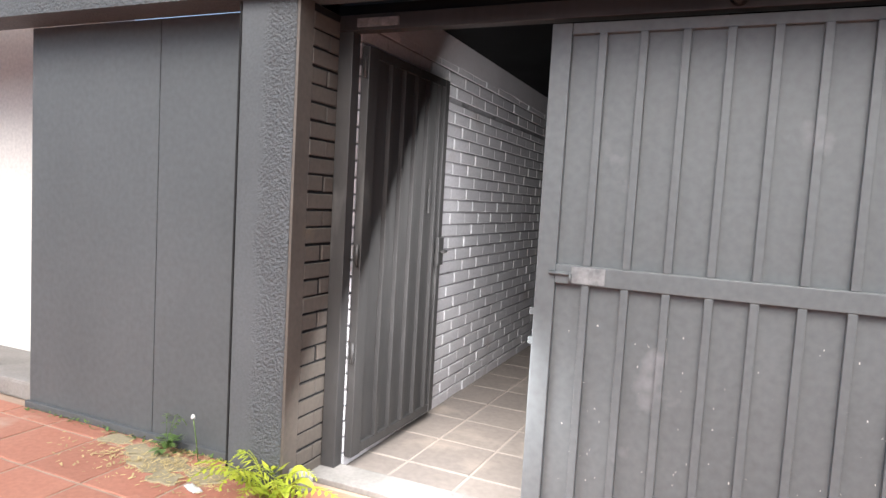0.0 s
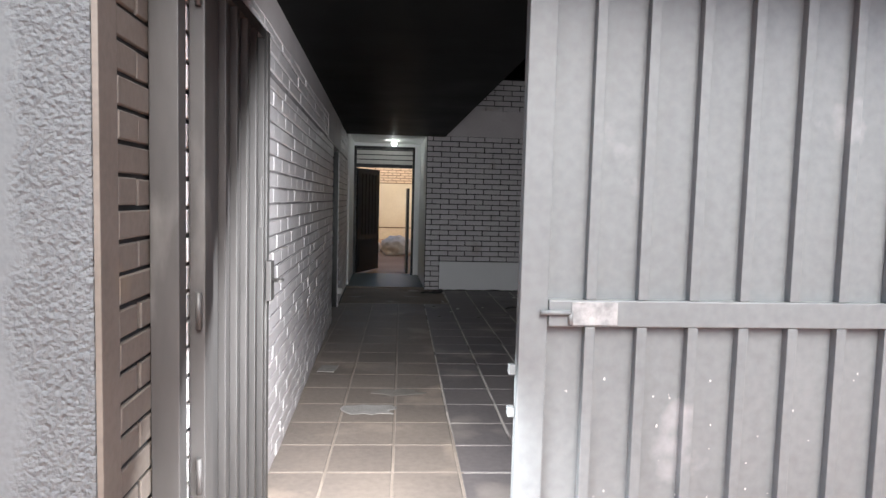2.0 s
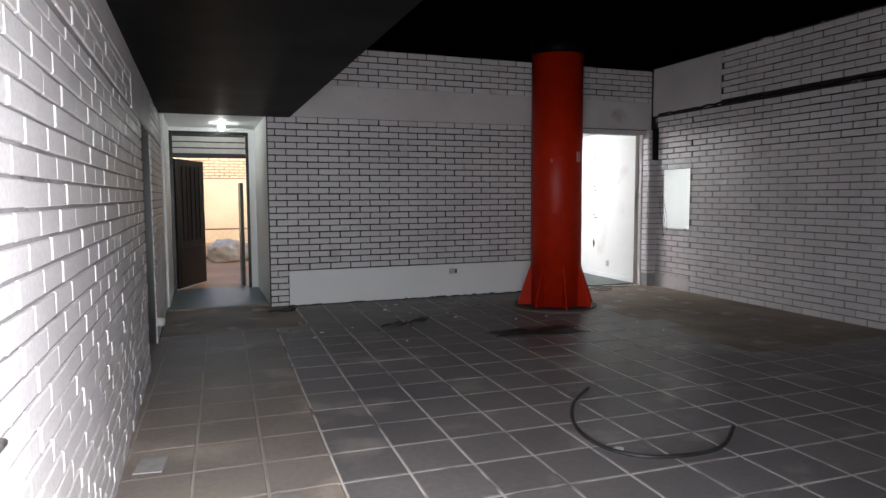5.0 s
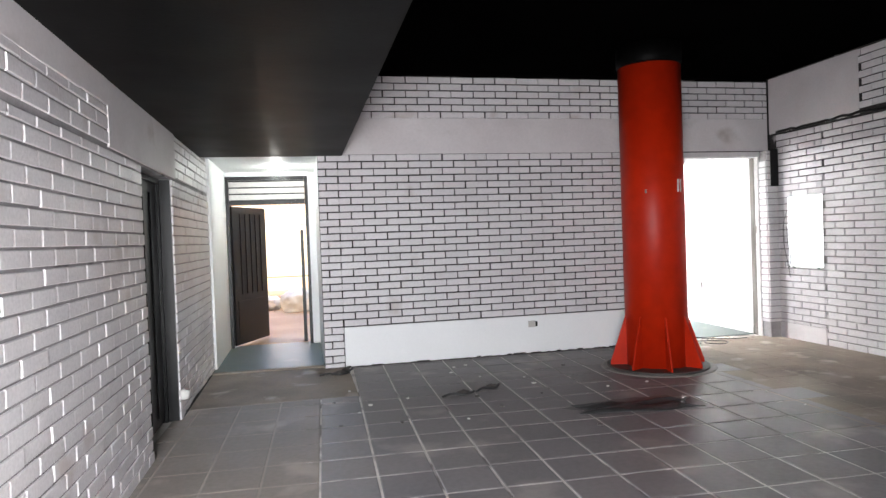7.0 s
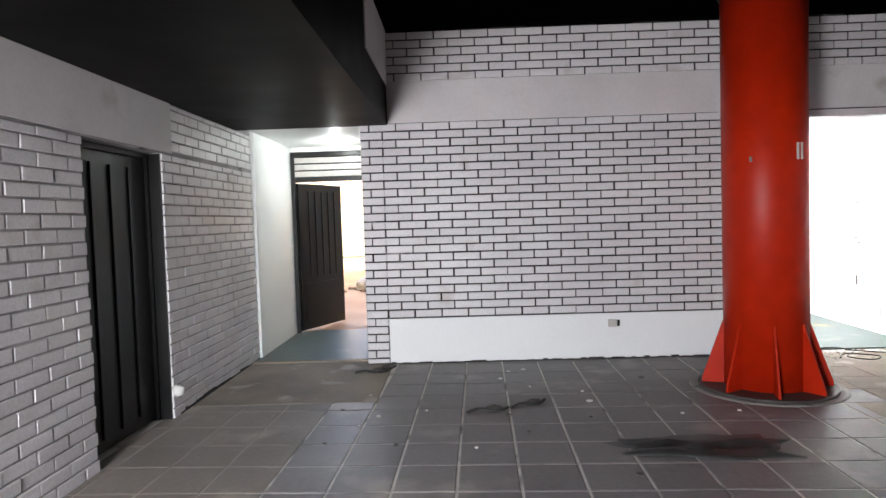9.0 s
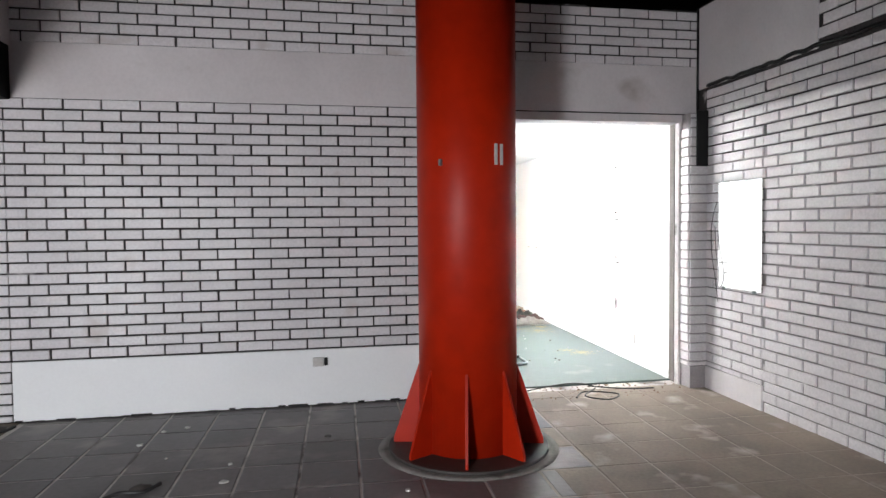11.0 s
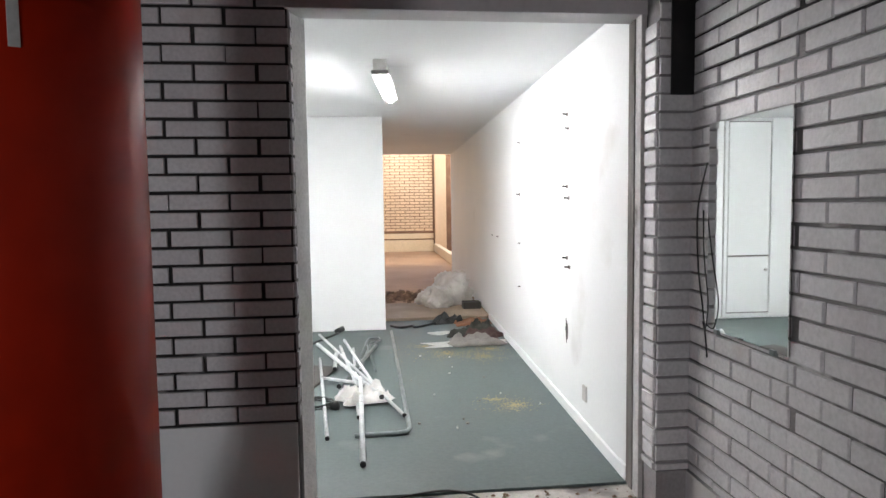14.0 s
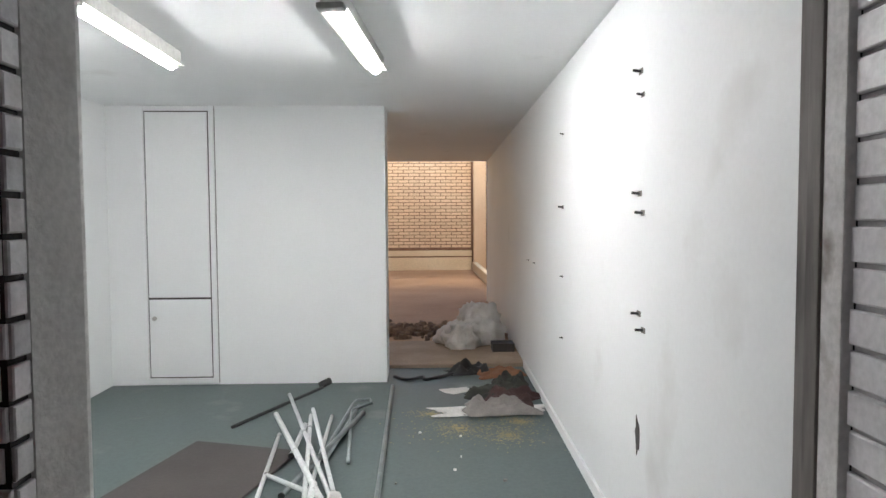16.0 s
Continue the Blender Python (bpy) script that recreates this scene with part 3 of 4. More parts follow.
struct("yard_bands", boxes((1.6, 5.62, 28.94, 29.0, 0.0, 0.36), (1.6, 5.62, 28.965, 29.0, 0.40, 0.56), (-4.2, 1.4, 24.95, 25.0, 0.0, 0.40), (-4.2, 1.4, 24.97, 25.0, 0.44, 2.0)), M_YPLAST, "peach plaster base of the yard wall", "plinth")
struct("yard_pilaster", boxes((5.66, 6.0, 28.70, 29.0, 0, 4.2)), M_YBRICK, "cream brick pilaster in the yard", "wall")
struct("yard_kerb", boxes((5.62, 5.76, 19.6, 28.9, 0.0, 0.24), bevel=0.02), M_YPLAST, "pale raised kerb in the yard", "kerb")


# ---- street front ----
struct("facade_beam", boxes((-9.0, 1.02, 2.98, 3.20, 2.27, 3.2)), M_FACADE, "dark grey rendered beam over the panels", "beam")
struct("facade_wall_east", boxes((1.03, 9, 3.0, 3.20, 0, 3.2)), M_FACADE, "dark grey rendered front wall", "wall")
pil = struct("pillar", boxes((-2.37, -2.062, 3.03, 3.62, 0, 2.268), bevel=0.008), M_PILLAR, "dark grey rough rendered pillar", "pillar")
struct("facade_panel", boxes((-4.07, -3.055, 3.20, 3.26, 0.035, 2.268), (-3.05, -2.372, 3.20, 3.26, 0.035, 2.268), bevel=0.003), M_PANEL, "smooth dark grey board panels", "panel")
struct("panel_joint", boxes((-2.379, -2.3705, 3.027, 3.199, 0.04, 2.26)), M_CRACK, "dark joint between panel and pillar", "trim")
struct("panel_backing", boxes((-4.06, -2.38, 3.262, 3.42, 0.0, 2.268)), M_CRACK, "dark gap behind the panels", "wall")
struct("panel_base_strip", boxes((-4.08, -2.372, 3.175, 3.20, 0.0, 0.042), bevel=0.004), M_PANEL, "grey base strip under the panels", "trim")
struct("neighbour_wall", boxes((-9, -4.12, 3.75, 3.95, 0, 3.2)), M_NEIGH, "sunlit white neighbouring wall", "wall")
struct("neighbour_ledge", boxes((-9, -4.12, 3.25, 3.75, 0, 0.12), bevel=0.02), M_CONC, "weathered concrete ledge by the neighbour", "ledge")
struct("opposite_houses", boxes((-30, 30, -16, -15, 0, 5.0)), M_NEIGH, "plain pale fronts across the street", "wall")
rev = struct("reveal_wall", boxes((-2.0615, -2.057, 3.14, 3.40, 0.0, 2.268)), M_CRACK, "brown grey painted brick reveal beside the gate", "wall")
struct("reveal_plaster", boxes((-2.0615, -2.046, 3.032, 3.138, 0.0, 2.268), bevel=0.003), M_REVEAL, "brown grey plastered pillar edge", "plaster")


def gate_leaf(label, width, bars, first, pitch, z0, z1, material, bar_side, at, rail=True):
    """Leaf in its own frame: u from 0 to width, faces at local y; bars stand on the side given."""
    g = thing("metal_gate", label, "gate", at, group="gate leaves")
    s = -1 if bar_side < 0 else 1

    def yy(a, b):
        return (min(s * a, s * b), max(s * a, s * b))
    part("sheet", boxes((0.03, width, *yy(-0.006, 0.004), z0, z1)), material, g)
    part("stile", boxes((0, 0.085, *yy(-0.016, 0.03), z0, z1), bevel=0.004), material, g)
    part("stile", boxes((width - 0.05, width, *yy(-0.016, 0.03), z0, z1), bevel=0.004), material, g)
    part("top_rail", boxes((0.086, width - 0.051, *yy(-0.02, 0.024), z1 - 0.045, z1), bevel=0.003), material, g)
    part("bottom_rail", boxes((0.086, width - 0.051, *yy(-0.02, 0.024), z0, z0 + 0.05), bevel=0.003), material, g)
    zr = 1.082
    if rail:
        part("middle_rail", boxes((0.086, width - 0.051, *yy(0.004, 0.036), zr, zr + 0.08), bevel=0.004), material, g)
    for i in range(bars):
        u = first + i * pitch
        if u > width - 0.08:
            break
        if not rail:
            part("bar", boxes((u - 0.014, u + 0.014, *yy(0.004, 0.030), z0 + 0.051, z1 - 0.046), bevel=0.003), material, g)
            continue
        part("bar", boxes((u - 0.016, u + 0.016, *yy(0.004, 0.032), zr + 0.081, z1 - 0.046), bevel=0.003), material, g)
        part("bar", boxes((u - 0.016, u + 0.016, *yy(0.004, 0.032), z0 + 0.051, zr - 0.001), bevel=0.003), material, g)
    return g


rp = random.Random(77)
right_leaf = gate_leaf("grey painted sheet metal gate leaf with vertical bars, closed", 2.0, 14, 0.215, 0.1605, 0.04, 2.165, M_GATE, -1, pose(-0.99, 3.37, 0))
part("scrape", boxes((0.155, 0.295, -0.0395, -0.0365, 1.088, 1.157), bevel=0.001), M_SCRATCH, right_leaf, "paint scraped to bare metal")
part("bolt", add_tube(tube([(0.06, -0.042, 1.125), (0.15, -0.042, 1.125)], 0.008, 8), [(0.15, -0.042, 1.127), (0.152, -0.042, 1.09)], 0.007, 8), M_GATE, right_leaf, "small bent latch bolt")
for z in (0.80, 0.93):
    part("edge_catch", boxes((-0.022, -0.001, -0.012, 0.014, z, z + 0.03), bevel=0.003), M_GATE, right_leaf)

bm = bmesh.new()
for i in range(110):
    u, z = 0.12 + 1.3 * rp.random(), 0.08 + 0.85 * rp.random() ** 1.5
    w = rp.uniform(0.0012, 0.0045)
    add_box(bm, u, u + w, -0.0052, -0.0042, z, z + w * rp.uniform(0.7, 2.5))
part("paint_flecks", bm, M_PAPER, right_leaf, "tiny white flecks of chipped paint")["kind"] = "stuff"

# the leaf's shade is in its darker paint
left_leaf = gate_leaf("grey sheet metal gate leaf, shade in its paint, open against the wall", 0.93, 5, 0.24, 0.145, 0.06, 2.135, M_GATE_SHADED, -1, pose(-1.945, 3.425, 0, 0, 0, 88.3), rail=False)
part("lock_box", boxes((0.845, 0.915, -0.055, -0.031, 1.00, 1.17), bevel=0.004), M_GATE_SHADED, left_leaf, "square lock box")
part("lock_handle", tube([(0.86, -0.06, 1.09), (0.86, -0.10, 1.09), (0.80, -0.10, 1.09)], 0.008, 8), M_GATE_SHADED, left_leaf)
part("slide_bolt", boxes((0.70, 0.72, -0.045, -0.033, 1.32, 1.52), bevel=0.003), M_GATE_SHADED, left_leaf, "vertical slide bolt")
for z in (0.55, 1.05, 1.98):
    part("hinge", tube([(-0.010, -0.014, z), (-0.010, -0.014, z + 0.11)], 0.009, 10), M_GATE_SHADED, left_leaf)

gf = thing("gate_frame", "grey steel gate frame with shade in its paint", "frame")
part("jamb", boxes((-2.045, -1.965, 3.345, 3.415, 0.025, 2.185), bevel=0.004), M_GATE_SHADED, gf)
part("head", boxes((-2.045, 1.02, 3.345, 3.415, 2.187, 2.262), bevel=0.004), M_GATE_SHADED, gf)
part("jamb", boxes((1.01, 1.03, 3.345, 3.415, 0.025, 2.185), bevel=0.004), M_GATE_SHADED, gf)
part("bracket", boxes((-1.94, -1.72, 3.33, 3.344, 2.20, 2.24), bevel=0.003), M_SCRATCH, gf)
struct("upper_front_fill", boxes((-2.06, 1.02, 3.36, 3.40, 2.264, 2.31)), M_BLACK, "dark gap above the gate frame", "wall")
# small black dome camera on the gate's head
cam_dome = tagged(part("door_knob_fixture", lathe([(0.03, 0), (0.034, 0.012), (0.02, 0.03), (0.004, 0.036)], 16), M_BLACK, at=pose(-0.28, 3.345, 2.225, 90)), "small round black dome camera over the gate", "fixture")

# ---- plants by the pillar ----


def frond(bm, base, yaw, length, rise, w, n=9):
    d = Vector((math.cos(yaw), math.sin(yaw), 0))
    side = Vector((-d.y, d.x, 0))
    prev = None
    for i in range(n + 1):
        t = i / n
        p = Vector(base) + d * length * t + Vector((0, 0, rise * math.sin(t * 2.2)))
        if prev is not None:
            add_tube(bm, [prev, p], 0.0018, 4)
            for s in (-1, 1):
                ww = w * (0.35 + math.sin(math.pi * min(1, t + 0.12)) * 0.8)
                a, tip = p, p + side * s * ww + d * ww * 0.5 + Vector((0, 0, -0.25 * ww))
                m1, m2 = a + (tip - a) * 0.5 + d * length / n * 0.35, a + (tip - a) * 0.5 - d * length / n * 0.25
                bm.faces.new([bm.verts.new(q) for q in (a, m2, tip, m1)])
        prev = p


def leafy(bm, base, n, r, h, rnd, size):
    for _ in range(n):
        a, t = rnd.uniform(0, math.tau), rnd.random()
        stem = Vector(base) + Vector((math.cos(a) * r * t, math.sin(a) * r * t, h * rnd.random()))
        out = Vector((math.cos(a), math.sin(a), rnd.uniform(-0.3, 0.9))).normalized()
        side = out.cross(Vector((0, 0, 1))).normalized()
        L = size * rnd.uniform(0.6, 1.3)
        pts = [stem, stem + out * L * 0.4 + side * L * 0.22, stem + out * L, stem + out * L * 0.4 - side * L * 0.22]
        bm.faces.new([bm.verts.new(p) for p in pts])


rn = random.Random(4)
bm = bmesh.new()
for a, L, r in ((0.0, 0.30, 0.08), (5.9, 0.24, 0.10), (4.1, 0.28, 0.15), (4.7, 0.26, 0.17), (3.3, 0.30, 0.10), (3.9, 0.22, 0.12), (4.4, 0.2, 0.13), (4.9, 0.22, 0.10), (2.9, 0.2, 0.14), (5.5, 0.2, 0.12), (0.2, 0.18, 0.12), (5.0, 0.12, 0.16), (3.6, 0.14, 0.17)):
    frond(bm, (0, 0, 0), a, L * 1.25, r * 1.2, 0.06, 11)
fern = thing("fern", "bright yellow-green fern growing at the pillar's foot", "plant", pose(-2.08, 2.99, 0.0))
part("fronds", bm, M_LEAF, fern)
bm = bmesh.new()
leafy(bm, (0, 0, 0.02), 40, 0.09, 0.10, rn, 0.07)
part("leaves", bm, M_LEAF, fern)
weed = thing("weed", "small green weed by the panel's foot", "plant", pose(-2.86, 3.12, 0.0))
bm = bmesh.new()
leafy(bm, (0, 0, 0), 46, 0.07, 0.07, rn, 0.06)
for a in (0.5, 1.6, 2.4):
    frond(bm, (0, 0, 0.02), a, 0.10, 0.16, 0.03, 5)
part("leaves", bm, M_LEAFD, weed)
bm = bmesh.new()
add_tube(bm, [(0.22, 0, 0), (0.2, 0.0, 0.12), (0.19, -0.01, 0.22)], 0.003, 5)
part("stalk", bm, M_LEAFD, weed)
part("seed_head", blob(0.012, 0.012, 0.016, 0.3, 3, 2), M_PAPER, weed, at=pose(0.19, -0.01, 0.215))
for i, (x, y, r) in enumerate(((-2.75, 2.98, 0.13), (-2.48, 3.0, 0.09), (-3.2, 3.10, 0.07), (-2.62, 2.88, 0.07), (-2.95, 3.05, 0.08))):
    tagged(part("dust_patch", flake(r, 0.003 + 0.0015 * i, 60 + i, 15, 1.5), M_SAND, at=pose(x, y, 0.0005)), "pale dust and dry litter on the paving", "dirt", "dust by the facade", "stuff")
tagged(part("litter_wrapper", rag(0.11, 0.04, 0.015, 5, 6), M_PAPER, at=pose(-2.42, 2.86, 0.002, 0, 0, -20)), "small crumpled white wrapper", "litter")
bm = bmesh.new()
for i in range(60):
    x = -4.0 + 1.75 * rn.random()
    leafy(bm, (x, 3.13 + 0.04 * rn.random(), 0.0), 3, 0.02, 0.02, rn, 0.03)
tagged(part("grass_tufts", bm, M_LEAFD), "sparse green tufts along the panel's foot", "grass", kind="stuff")

rs = random.Random(33)
bm = bmesh.new()
for i in range(900):
    cx = rs.gauss(-2.72, 0.27)
    cy, w, tw = min(3.02 + rs.gauss(0, 0.10) - 0.1 * abs(cx + 2.72), 3.16), rs.uniform(0.004, 0.016), rs.uniform(0, 3.1)
    z = 0.003 + 0.012 * rs.random() ** 2
    bm.faces.new([bm.verts.new((cx + w * (a * math.cos(tw) - b * math.sin(tw)), cy + w * (a * math.sin(tw) + b * math.cos(tw)), z + c * w)) for a, b, c in ((-1, -0.25, 0), (0.9, -0.3, 0.2), (1.1, 0.2, 0.25), (-0.8, 0.3, 0.05))])
tagged(part("dry_litter", bm, M_STRAW), "pale yellow dry leaf litter along the panels", "litter", kind="stuff")
tagged(part("plaster_lump", blob(0.06, 0.05, 0.07, 0.5, 9, 3), M_SHARD, at=pose(-2.0, 3.10, -0.002)), "broken pale plaster lump at the reveal's foot", "plaster")
bm = bmesh.new()
for a, L, up in ((0.1, 0.20, 0.10), (0.7, 0.15, 0.13), (5.6, 0.17, 0.09)):
    d, q = Vector((math.cos(a), math.sin(a), 0)), Vector((-math.sin(a), math.cos(a), 0))
    for k in range(6):
        t0, t1 = k / 6, (k + 1) / 6
        w0, w1 = 0.035 * math.sin(math.pi * t0), 0.035 * math.sin(math.pi * t1)
        p0, p1 = d * L * t0 + Vector((0, 0, up * math.sin(t0 * 2.4))), d * L * t1 + Vector((0, 0, up * math.sin(t1 * 2.4)))
        for e in (-1, 1):
            ring = [p0, p1, p1 + q * w1 * e + Vector((0, 0, 0.3 * w1)), p0 + q * w0 * e + Vector((0, 0, 0.3 * w0))]
            if k == 0:
                ring = ring[:3]
            elif k == 5:
                ring = [ring[0], ring[1], ring[3]]
            bm.faces.new([bm.verts.new(p) for p in ring])
part("broad_leaves", bm, M_LEAF, fern, at=pose(0.06, -0.02, 0.01))

# ---- black side door ----
bd = tagged(thing("door_1", "black sheet door in the brick side wall, shut", "door"), kind="structure")
part("door_leaf", boxes((LX - 0.150, LX - 0.115, 9.09, 10.06, 0.02, 2.00), bevel=0.004), M_BLACK, bd)
part("door_frame", boxes((LX - 0.155, LX - 0.09, 9.052, 9.089, 0.0, 2.043), (LX - 0.155, LX - 0.09, 10.061, 10.098, 0.0, 2.043), (LX - 0.155, LX - 0.09, 9.09, 10.06, 2.003, 2.043)), M_BLACK, bd)
for y in (9.33, 9.57, 9.82):
    part("rib", boxes((LX - 0.1145, LX - 0.10, y - 0.015, y + 0.015, 0.1, 1.92), bevel=0.003), M_BLACK, bd)
part("reveal", boxes((LX - 0.088, LX - 0.004, 10.086, 10.0995, 0.0, 2.04), (LX - 0.088, LX - 0.004, 9.0505, 9.062, 0.0, 2.04)), M_BLACK, bd, "black painted brick reveal")

# ---- passage door ----
pd = tagged(thing("door_2", "black metal passage door standing ajar under a slatted transom", "door"), kind="structure")
X0, X1 = LX + 0.04, -0.80
part("frame", boxes((X0, X0 + 0.045, PY - 0.02, PY + 0.06, 0.012, 2.428), (X1 - 0.045, X1, PY - 0.02, PY - 0.002, 0.012, 2.428), (X0 + 0.046, X1 - 0.046, PY - 0.02, PY + 0.06, 2.375, 2.428), (X0 + 0.046, X1 - 0.046, PY - 0.02, PY + 0.06, 2.03, 2.085)), M_BLACK, pd)
for z in (2.10, 2.19, 2.28):
    part("slat", boxes((X0 + 0.046, X1 - 0.046, PY + 0.005, PY + 0.03, z, z + 0.072), bevel=0.004), M_SOCKET, pd, "cream transom slat")
part("slat_backing", boxes((X0 + 0.046, X1 - 0.046, PY + 0.032, PY + 0.05, 2.086, 2.374)), M_BLACK, pd)
leafm = pose(X0 + 0.05, PY + 0.07, 0, 0, 0, 66)
dl = part("door_leaf", boxes((0, 1.0, -0.02, 0.02, 0.03, 2.02), bevel=0.004), M_BLACK, pd, at=leafm)
for i in range(5):
    part("rib", boxes((0.2 + i * 0.15, 0.225 + i * 0.15, -0.034, -0.0205, 0.75, 1.92), bevel=0.003), M_BLACK, dl)
part("rib_panel", boxes((0.08, 0.92, -0.028, -0.0205, 0.12, 0.66), bevel=0.003), M_BLACK, dl)
tagged(part("half_door", boxes((0, 0.05, 0, 0.55, 0.02, 1.66), bevel=0.005), M_BLACK, at=pose(X1 - 0.13, PY + 0.17, 0)), "low black panel leaning beside the passage door", "panel")
lamp = thing("ceiling_bulb", "small glowing bulb lamp on the passage ceiling", "lamp", pose(-1.21, 13.15, 2.49))
part("base", lathe([(0.05, -0.025), (0.055, 0)], 20), M_LAMPB, lamp)
part("bulb", lathe([(0.01, -0.105), (0.035, -0.095), (0.048, -0.065), (0.04, -0.035), (0.025, -0.026)], 20), M_BULB, lamp)

# ---- red column ----
col = thing("column", "red painted round steel column with triangular base fins", "column", pose(2.795, 10.61, 0))
part("shaft", lathe([(0.325, 0.03), (0.325, 3.20)], 64), M_RED, col)
part("head_collar", lathe([(0.327, 3.201), (0.34, 3.22), (0.34, 3.419)], 64), M_SOFFIT, col, "black painted column head")
part("base_plate", lathe([(0.53, 0.002), (0.53, 0.028)], 64), M_DKBOARD, col, "dark rusty base plate")
for k in range(8):
    bm = bmesh.new()
    for s in (-0.009, 0.009):
        bm.faces.new([bm.verts.new(p) for p in ((0.322, s, 0.029), (0.50, s, 0.029), (0.50, s, 0.06), (0.327, s, 0.56), (0.322, s, 0.56))])
    f = list(bm.faces)
    va, vb = list(f[0].verts), list(f[1].verts)
    for i in range(5):
        bm.faces.new((va[i], va[(i + 1) % 5], vb[(i + 1) % 5], vb[i]))
    part("fin", bm, M_RED, col, at=pose(0, 0, 0, 0, 0, 256 + 45 * k))
part("hook", boxes((-0.008, 0.008, -0.35, -0.32, 1.85, 1.89), bevel=0.003), M_SCRATCH, col, "small bare metal lug", at=pose(0, 0, 0, 0, 0, -41))
for a in (21.5, 29.5):
    part("tape", boxes((-0.012, 0.012, -0.3275, -0.321, 1.855, 1.985), bevel=0.001), M_PAPER, col, "strip of white tape", at=pose(0, 0, 0, 0, 0, a))
tagged(part("column_ring", lathe([(0.60, -0.002), (0.60, 0.005), (0.55, 0.006)], 64), M_CONC, at=pose(2.795, 10.61, 0)), "pale concrete ring in the floor round the column", "ring")

# ---- mirror ----
mir = thing("wall_mirror", "frameless rectangular mirror leaning on the brick wall", "mirror", pose(RX - 0.014, 11.19, 0.93, 0, 0, 0))
part("glass", boxes((-0.012, -0.006, -0.285, 0.285, 0, 0.895)), M_MIRROR, mir)
part("backing", boxes((-0.0055, -0.001, -0.283, 0.283, 0.002, 0.893)), M_DKBOARD, mir)
for y in (-0.2, 0.2):
    part("clip", boxes((-0.018, 0.0, y - 0.015, y + 0.015, -0.014, 0.008), bevel=0.002), M_STEEL, mir)
c = thing("mirror_cable", "thin dark cable hanging behind the mirror", "cable")
part("wire", tube(curve_pts([(RX - 0.02, 11.50, 1.66), (RX - 0.03, 11.56, 1.45), (RX - 0.03, 11.55, 1.2), (RX - 0.03, 11.50, 1.0), (RX - 0.03, 11.47, 0.86), (RX - 0.035, 11.45, 0.80)]), 0.0035, 6), M_RUBBER, c)
part("wire", tube(curve_pts([(RX - 0.035, 11.50, 1.45), (RX - 0.045, 11.47, 1.25), (RX - 0.05, 11.42, 1.05), (RX - 0.045, 11.45, 0.93), (RX - 0.03, 11.50, 0.95)]), 0.003, 6), M_RUBBER, c)

# ---- socket ----
so = thing("wall_socket", "ivory socket with a loose cover on the plinth", "socket", pose(1.825, WY - 0.017, 0.33))
part("plate", boxes((-0.06, 0.03, -0.014, 0, 0.0, 0.075), bevel=0.004), M_SOCKET, so)
part("hole", boxes((0.034, 0.06, -0.004, 0, 0.005, 0.07), bevel=0.001), M_CRACK, so, "black hole beside the socket")

# ---- ragged dirt line at the wall's foot ----
rg = random.Random(21)
bm = bmesh.new()
x = -0.46
while x < BX - 0.05:
    w = rg.uniform(0.03, 0.16)
    add_box(bm, x, min(x + w, BX - 0.01), WY - 0.0175, WY - 0.0165, 0.0125, 0.0145 + rg.uniform(0, 0.012))
    x += w + rg.uniform(0.0, 0.10)
tagged(part("foot_stain", bm, M_CRACK), "ragged dark stain along the plinth's foot", "stain", kind="structure")
bm = bmesh.new()
y = 10.2
while y < 12.2:
    w = rg.uniform(0.04, 0.2)
    add_box(bm, LX + 0.0125, LX + 0.016, y, min(y + w, 12.24), 0.004, 0.014 + rg.uniform(0, 0.025))
    y += w
tagged(part("foot_stain", bm, M_CRACK), "ragged dark stain along the side wall's foot", "stain", kind="structure")
tagged(part("plaster_lump", blob(0.05, 0.03, 0.06, 0.5, 5, 2), M_PAPER, at=pose(LX + 0.03, 10.13, 0.17)), "white lump of plaster beside the black door", "plaster")

# ---- cables and debris in the hall ----
cb = thing("floor_cable", "black cable lying loose on the tiles", "cable")
part("cable", tube(curve_pts([(1.12, 7.27, 0.012), (0.82, 6.99, 0.012), (0.60, 6.62, 0.012), (0.56, 6.29, 0.012), (0.69, 6.07, 0.012), (0.97, 5.99, 0.012), (1.22, 6.04, 0.012), (1.5, 6.25, 0.012)]), 0.012, 8), M_RUBBER, cb)
cb = thing("threshold_cable", "thin black cable tangled at the opening", "cable")
part("cable", tube(curve_pts([(3.5, 11.80, 0.01), (3.8, 11.93, 0.015), (4.1, 11.98, 0.022), (4.25, 11.85, 0.012), (4.05, 11.6, 0.01), (4.2, 11.45, 0.01), (4.35, 11.6, 0.01), (4.1, 11.72, 0.012), (3.95, 11.55, 0.01)]), 0.006, 6), M_RUBBER, cb)
part("cable", tube(curve_pts([(4.2, 11.9, 0.012), (4.5, 11.75, 0.01), (4.75, 11.72, 0.01)]), 0.006, 6), M_RUBBER, cb)
tagged(part("rubber_mat", rag(1.0, 0.30, 0.035, 3.7, 18), M_RUBBER, at=pose(1.80, 9.20, 0.003, 0, 0, -4)), "torn dark rubber mat lying flat on the tiles", "mat")
tagged(part("damp_stain", flake(0.26, 0.0012, 44, 21, 2.0), M_STAINED, at=pose(1.75, 9.30, 0.0025)), "dark damp stain on the tiles under the mat", "stain", kind="structure")
